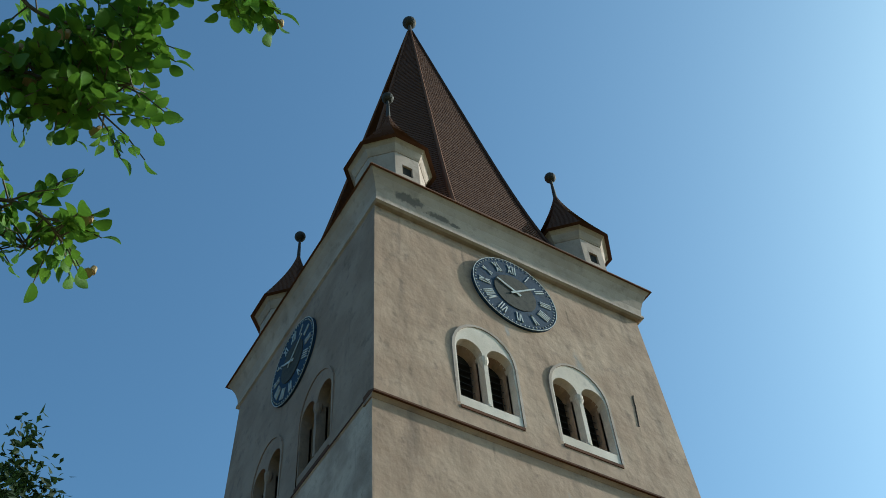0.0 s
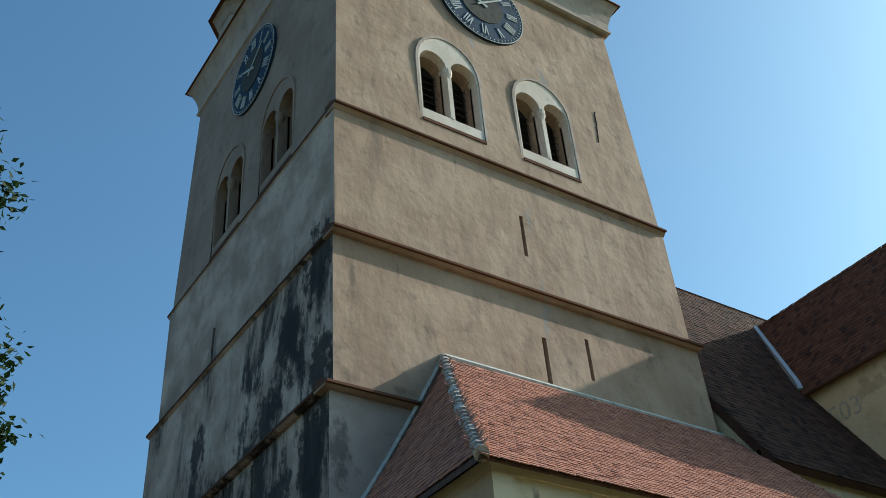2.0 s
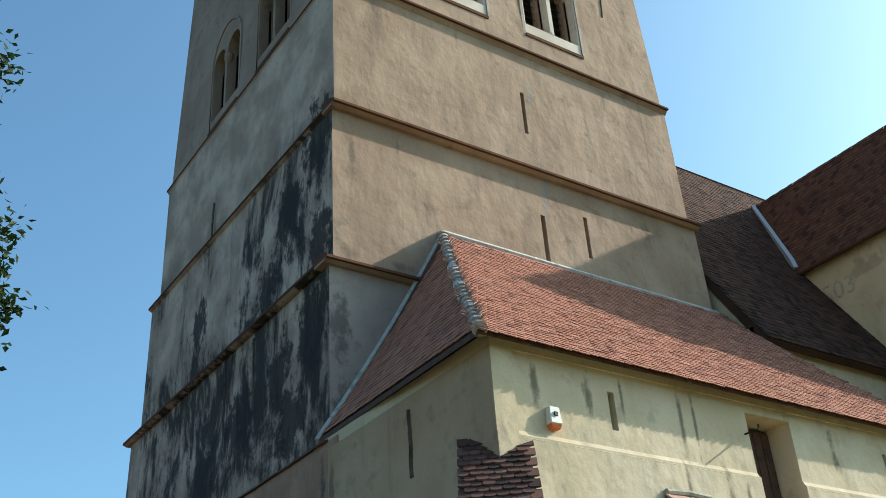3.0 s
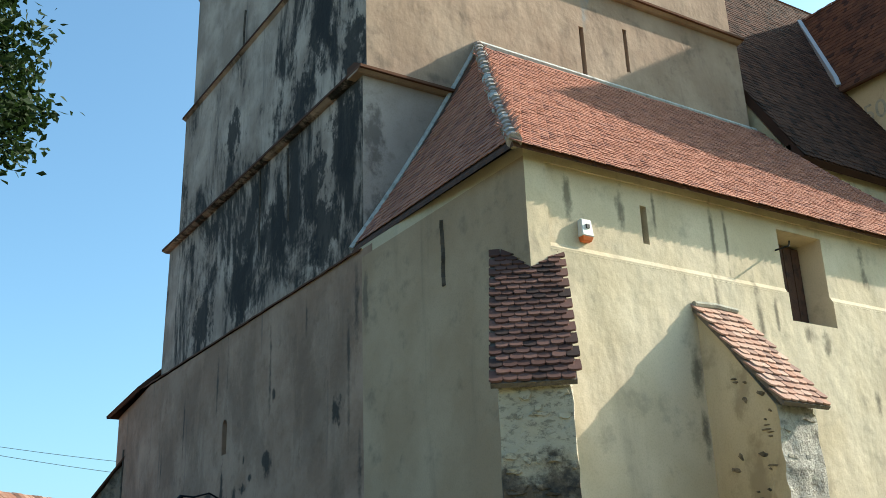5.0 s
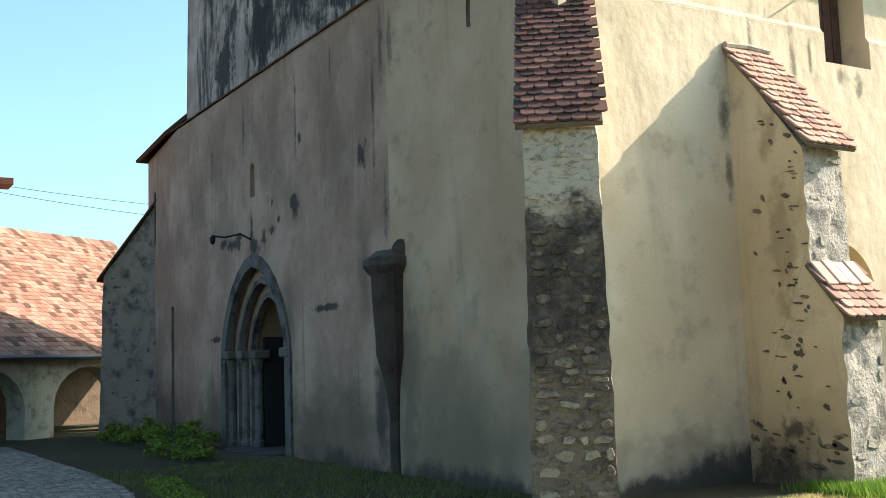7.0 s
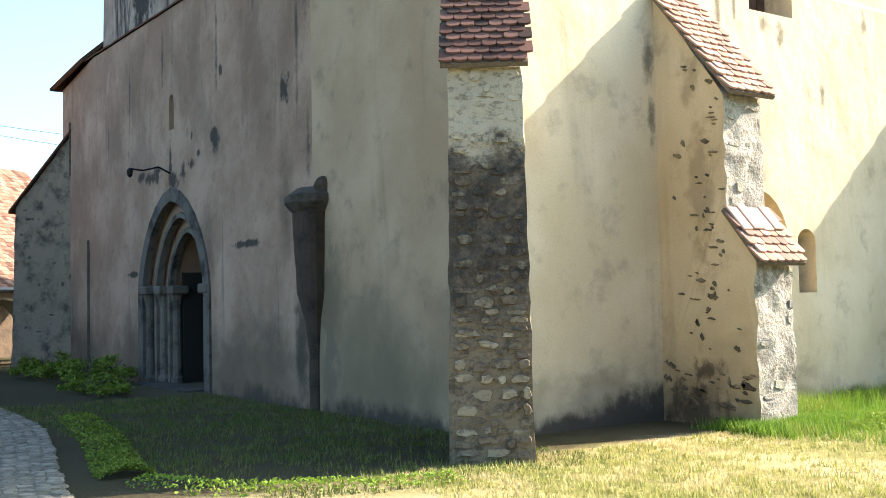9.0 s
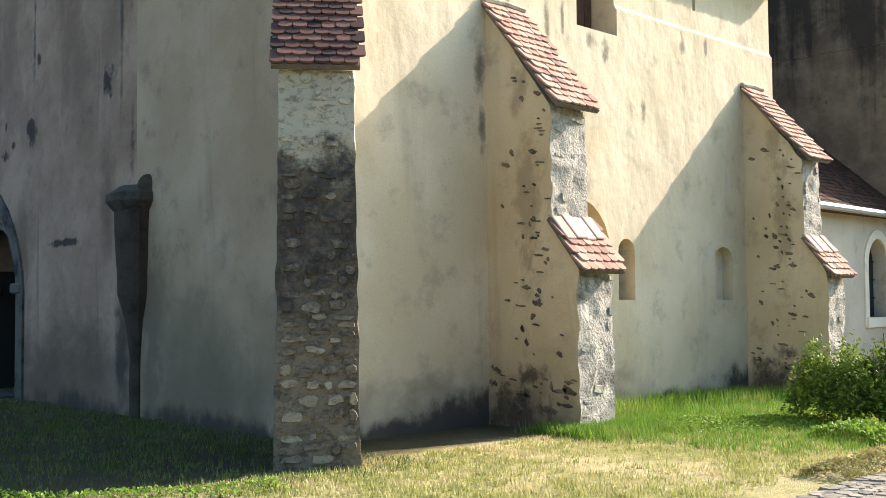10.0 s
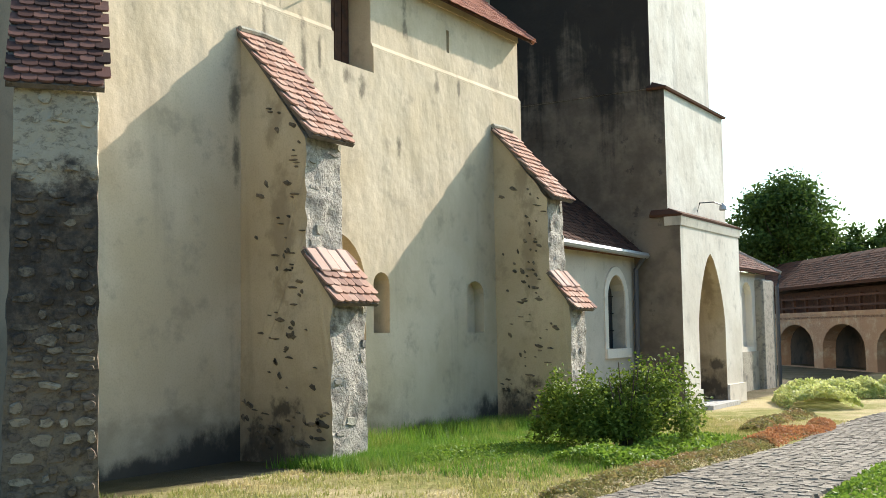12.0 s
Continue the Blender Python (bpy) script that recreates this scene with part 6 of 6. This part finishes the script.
bed("green_border", [(9.5, 2.0), (12, 2.05), (15, 2.1), (19, 2.2)], 0.55, 0.35, LEAF_ROSE, "fresh green border plants along the path edge", "flower bed", 7000, 0.06, 45)
bed("wall_foot_weeds", [(12.6, 10.0), (14.5, 10.3), (16.5, 10.35), (18.6, 10.2)], 0.45, 0.3, LEAF_ROSE, "green weeds at the foot of the sunny wall", "weeds", 2600, 0.05, 46)
bed("shade_border", [(5.0, 17.4), (4.5, 14.5), (3.9, 12.0), (3.7, 11.0)], 0.3, 0.17, LEAF_BUSH, "low green border plants along the shaded path", "flower bed", 3200, 0.055, 47)
bed("path_edge_weeds", [(3.7, 10.6), (4.2, 9.6), (5.2, 8.9), (6.2, 8.6)], 0.3, 0.13, LEAF_ROSE, "small green weeds at the edge of the dry lawn", "weeds", 900, 0.05, 50)
bed("lawn_weeds", [(12.6, 8.7), (14.0, 8.0), (15.6, 7.9), (18, 8.8)], 0.9, 0.2, LEAF_ROSE, "fresh green weeds between the buttresses and the bush", "weeds", 7000, 0.055, 49)
bed("bush_foot_weeds", [(13.2, 6.2), (14.8, 5.8), (17.2, 5.8)], 0.55, 0.3, LEAF_ROSE, "fresh green weeds round the rose bush", "weeds", 2600, 0.08, 48)


def blades(name, count, where, height, seed, mat, label):
    """Grass: thin bent blades in tufts, as one object."""
    r = random.Random(seed)
    verts, faces = [], []
    while len(faces) < count:
        x, y = where(r)
        tuft = r.randint(4, 9)
        dens = noise.noise(Vector((x * 0.45, y * 0.45, seed)))
        if dens < r.uniform(-0.6, 0.25):
            continue
        for k in range(tuft):
            px, py = x + r.gauss(0, 0.05), y + r.gauss(0, 0.05)
            h = height * r.uniform(0.4, 1.25)
            a = r.uniform(0, 2 * math.pi)
            w = 0.006 + 0.004 * r.random()
            lx, ly = math.cos(a) * h * 0.4, math.sin(a) * h * 0.4
            z = ground_z(px, py)
            i = len(verts)
            verts += [(px - w * ly / h * 2.5, py + w * lx / h * 2.5, z), (px + w * ly / h * 2.5, py - w * lx / h * 2.5, z), (px + lx, py + ly, z + h)]
            faces.append((i, i + 1, i + 2))
    tagged(part(name, (verts, faces), mat), label, "grass", kind="stuff")


def lawn_area(r):
    return r.uniform(5.5, 26), r.uniform(5.2, 9.2)


def strip_area(r):
    t = r.random()
    return 11.0 + 8.4 * t, 8.75 + r.gauss(0.1, 0.35) + 0.4 * t


# Darker blades for the west lawn, with its shade in the colour.
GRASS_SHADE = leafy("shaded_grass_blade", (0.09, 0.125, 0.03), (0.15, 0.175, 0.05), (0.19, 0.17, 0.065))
GRASS_GREEN = leafy("green_grass_blade", (0.075, 0.18, 0.018), (0.20, 0.33, 0.042), (0.26, 0.31, 0.07))
blades("lawn_grass", 52000, lawn_area, 0.06, 61, GRASS, "short dry grass blades on the lawn")
blades("tall_wall_grass", 30000, strip_area, 0.17, 62, GRASS_GREEN, "taller green grass along the buttress feet")
blades("mixed_grass", 20000, lambda r: (r.uniform(11.4, 20), r.uniform(5.7, 9.2)), 0.11, 65, GRASS_GREEN, "green tufts mixed into the dry lawn")
blades("wall_foot_grass", 9000, lambda r: (r.uniform(12.4, 19.2), r.uniform(9.3, 10.6)), 0.34, 64, GRASS_GREEN, "tall thin green weeds along the sunny wall foot")
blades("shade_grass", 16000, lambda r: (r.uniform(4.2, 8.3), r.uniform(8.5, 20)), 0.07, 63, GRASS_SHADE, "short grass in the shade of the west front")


# ---- foreground rose spray and the tree beside the camera ----
STEM = Mat("green_brown_stem", 0.6).color((0.09, 0.07, 0.035)).m
LEAF_SPRAY = leafy("rose_spray_leaf", (0.045, 0.12, 0.012), (0.13, 0.25, 0.025), (0.08, 0.17, 0.018))
HIPM = Mat("withered_rose_head", 0.8).color((0.34, 0.24, 0.12)).m


def direction(az, el):
    return Vector((math.sin(radians(az)) * math.cos(radians(el)), math.cos(radians(az)) * math.cos(radians(el)), math.sin(radians(el))))


EYE0 = Vector((0, 0, 1.85))
rose = thing("climbing_rose_spray", (-2.0, 1.2, 0), "overhanging rose sprays with fresh green leaflets and faded heads", "rose")


def leaflet(bm, at, d, n, size):
    """A pointed oval leaflet, slightly folded along its midrib."""
    d = d.normalized()
    s = d.cross(n).normalized()
    w = s.cross(d)
    rows = []
    for t, half in ((0.0, 0.04), (0.1, 0.24), (0.28, 0.37), (0.5, 0.41), (0.72, 0.35), (0.9, 0.2), (1.0, 0.03)):
        c = at + d * size * t + w * size * 0.10 * math.sin(math.pi * t)
        rows.append((bm.verts.new(c + s * half * size + w * half * size * 0.25), bm.verts.new(c), bm.verts.new(c - s * half * size + w * half * size * 0.25)))
    for a, b in zip(rows, rows[1:]):
        for k in (0, 1):
            try:
                bm.faces.new((a[k], a[k + 1], b[k + 1], b[k]))
            except ValueError:
                pass


def spray(points, seed, twigs):
    """One arching stem through points given as (azimuth, elevation, distance), with pinnate leaves."""
    r = random.Random(seed)
    pts = bez([tuple(EYE0 + direction(a, e) * d) for a, e, d in points], 24)
    bm = bmesh.new()
    tube(bm, pts, 0.006, 6, 0.4)
    for k in range(twigs):
        i = r.randint(2, 24)
        p = pts[i]
        d = Vector((r.gauss(0, 1), r.gauss(0, 1), r.gauss(-0.1, 0.8))).normalized()
        L = r.uniform(0.07, 0.13)
        e = p + d * L
        tube(bm, [p, p.lerp(e, 0.5) + Vector((0, 0, 0.012)), e], 0.0022, 5, 0.6)
        side = d.cross(Vector((r.gauss(0, 1), r.gauss(0, 1), r.gauss(0, 1)))).normalized()
        nn = d.cross(side).normalized()
        size = r.uniform(0.026, 0.042)
        leaves = bmesh.new()
        for t in (0.45, 0.72):
            for sgn in (-1, 1):
                leaflet(leaves, p.lerp(e, t), d * 0.5 + side * sgn, nn, size)
        leaflet(leaves, e, d, nn, size * 1.15)
        grown = part("leaf", leaves, LEAF_SPRAY, rose)
        for f in grown.data.polygons:
            f.use_smooth = True
        if r.random() < 0.22:
            q = e + Vector((r.gauss(0, 0.03), r.gauss(0, 0.03), 0.02))
            head = bmesh.new()
            tube(head, [q, q + Vector((0.008, 0.004, 0.012)), q + Vector((0.01, 0.0, 0.026))], 0.012, 7, 0.5)
            part("faded_flower", head, HIPM, rose, "withered brownish rose head")
    part("stem", bm, STEM, rose)


SPRAYS = (([(-14, 62, 2.5), (-8, 60.5, 2.45), (-2.3, 60.9, 2.4), (1.5, 61.4, 2.4), (4.2, 61.9, 2.4)], 52),
          ([(-13, 57, 2.4), (-5.5, 57.5, 2.35), (-2.4, 57.8, 2.3), (1.0, 58.4, 2.3), (4.0, 59.2, 2.3)], 54),
          ([(-12, 55, 2.4), (-5.5, 56.6, 2.4), (-2.2, 56.4, 2.35), (0.5, 56.8, 2.3), (2.6, 57.2, 2.3)], 34),
          ([(-12, 70, 2.4), (2, 67.5, 2.4), (9, 66, 2.35), (12, 65.8, 2.35), (15.2, 66.2, 2.35)], 34),
          ([(-10, 47.5, 2.3), (-3.0, 51.0, 2.3), (0.8, 51.2, 2.25), (3.2, 50.3, 2.25)], 30),
          ([(-8, 46.5, 2.3), (-2.2, 49.6, 2.3), (1.2, 49.4, 2.3)], 16))
for k, (line, twigs) in enumerate(SPRAYS):
    spray(line, k + 1, twigs)
    a, e, d = line[0]
    tip = EYE0 + direction(a, e) * d
    foot_p = Vector((-1.7 - 0.08 * k, 1.5 + 0.05 * k, 0.0))
    bm = bmesh.new()
    tube(bm, bez([foot_p, (-1.7, 1.5 + 0.05 * k, 1.8), (-1.35, 1.45, 3.0), tuple(tip)], 12), 0.011, 6, 0.5)
    part("cane", bm, STEM, rose)

side = thing("tall_courtyard_tree", (-1.5, 13.5, 0), "tall dark leafy tree beside the west front", "tree", "courtyard trees")
rs = random.Random(77)
bm = bmesh.new()
trunk_top = Vector((-2.2, 14.5, 8.5))
tube(bm, [(-1.9, 14.0, -0.1), (-2.0, 14.2, 4.0), trunk_top], 0.28, 10, 0.55)
limb_ends = [EYE0 + direction(a, e) * d for a, e, d in ((5.2, 37.2, 17.5), (6.2, 35.7, 17.5), (6.5, 33.9, 17.5), (7.9, 30.2, 18.0), (9.0, 28.2, 18.0), (9.4, 26.3, 18.0), (8.5, 24.4, 17.8), (6.4, 29.0, 17.5), (4.6, 34.5, 17.3), (-6, 37, 18), (-12, 38, 18), (-20, 36, 17))]
for e in limb_ends:
    tube(bm, [trunk_top - Vector((0, 0, 1.5)), trunk_top.lerp(e, 0.55) + Vector((0, 0, 0.4)), e], 0.09, 6, 0.2)
part("trunk", bm, BARK, side)
pts = []
for e in limb_ends:
    for k in range(16):
        c = e.lerp(trunk_top, 0.5 * rs.random() ** 1.6) + Vector((rs.gauss(0, 0.16), rs.gauss(0, 0.5), rs.gauss(0, 0.3)))
        for j in range(60):
            pts.append(c + Vector((rs.gauss(0, 0.17), rs.gauss(0, 0.2), rs.gauss(0, 0.15))))
LEAF_DARK = leafy("dark_tree_leaf", (0.016, 0.032, 0.009), (0.03, 0.055, 0.014), (0.02, 0.04, 0.01))
part("crown", leaf_cloud(pts, 0.15, rs), LEAF_DARK, side)


# ---- laid pieces: roof tiles and cobbles ----
slope_tiles(aisle, EV, su, sv, su.length, sv.length, plane_inside(EV, su, sv, [EV, SE, NE, HIP]), TILE_RED, 0.17, 0.15, 300, "roof_tile", 0.0, True)
slope_tiles(aisle, WN, wu, wv, wu.length, wv.length, plane_inside(WN, wu, wv, [WN, EV, HIP]), TILE_RED, 0.17, 0.15, 300, "hip_roof_tile", 0.0, True)


def courses(parent, a, b, top_a, top_b, mat, w, gauge, name):
    a, b, ta, tb = Vector(a), Vector(b), Vector(top_a), Vector(top_b)
    u, v = b - a, (ta - a) - (b - a).normalized() * (ta - a).dot((b - a).normalized())
    slope_tiles(parent, a, u, v, u.length, v.length, plane_inside(a, u, v, [a, b, tb, ta]), mat, w, gauge, 200, name)


courses(nave, (20.5, 14.95, 12.55), (36, 14.95, 12.55), (20.5, 21.7, 23.85), (36, 21.7, 23.85), TILE_BLACK, 0.22, 0.2, "nave_tile")
courses(trans, (26.72, 21.2, 17.3), (26.72, 10.12, 17.3), (29.5, 21.2, 22.25), (29.5, 10.12, 22.25), TILE_DARK, 0.22, 0.2, "transept_tile")
courses(annex, (20.3, 10.55, 3.75), (27.0, 10.55, 3.75), (20.3, 16.2, 8.6), (27.0, 16.2, 8.6), TILE_BLACK, 0.18, 0.16, "annex_tile")
courses(eastx, (32.1, 10.5, 3.8), (40.45, 10.5, 3.8), (32.1, 14.6, 6.4), (36.5, 14.6, 6.4), TILE_PALE, 0.22, 0.2, "east_annex_tile")

rk = random.Random(99)
verts, faces = [], []
cob_mesh = []
for v in range(6):
    bm = bmesh.new()
    k = 7
    base = [(0.11 * math.cos(2 * math.pi * i / k) * rk.uniform(0.8, 1.1), 0.086 * math.sin(2 * math.pi * i / k) * rk.uniform(0.8, 1.1)) for i in range(k)]
    solid(bm, [(x, y, -0.03) for x, y in base], [(x * 0.78, y * 0.78, 0.012) for x, y in base])
    bmesh.ops.recalc_face_normals(bm, faces=bm.faces[:])
    me = bpy.data.meshes.new("cobble")
    bm.to_mesh(me)
    bm.free()
    me.materials.append(COBBLE)
    cob_mesh.append(me)
count = 0
for i in range(len(CENTRE) - 1):
    p0, p1 = CENTRE[i], CENTRE[i + 1]
    if p0.x > 36 or p0.y > 27:
        continue
    d = (p1 - p0)
    L = d.length
    d = d.normalized()
    s = Vector((d.y, -d.x, 0))
    for a in range(int(L / 0.15)):
        for b in range(-6, 7):
            p = p0 + d * (a + 0.5 * (b % 2)) * 0.15 + s * b * 0.15
            p += Vector((rk.uniform(-0.02, 0.02), rk.uniform(-0.02, 0.02), 0))
            m = Matrix.Translation((p.x, p.y, ground_z(p.x, p.y) + 0.022 + rk.uniform(-0.006, 0.008))) @ Matrix.Rotation(rk.uniform(0, 6.28), 4, "Z") @ Matrix.Rotation(rk.uniform(-0.1, 0.1), 4, "X")
            me = cob_mesh[rk.randint(0, 5)]
            if 10.4 < p.x < 13.6 and p.y > 2.6 and count < 300:
                ob = new("cobble", me)
                ob.parent = path
                ob.matrix_basis = m
                count += 1
            else:
                k = len(verts)
                verts.extend(tuple(m @ q.co) for q in me.vertices)
                faces.extend(tuple(j + k for j in f.vertices) for f in me.polygons)
ob = part("cobbles", (verts, faces), COBBLE, path)
ob["kind"] = "stuff"
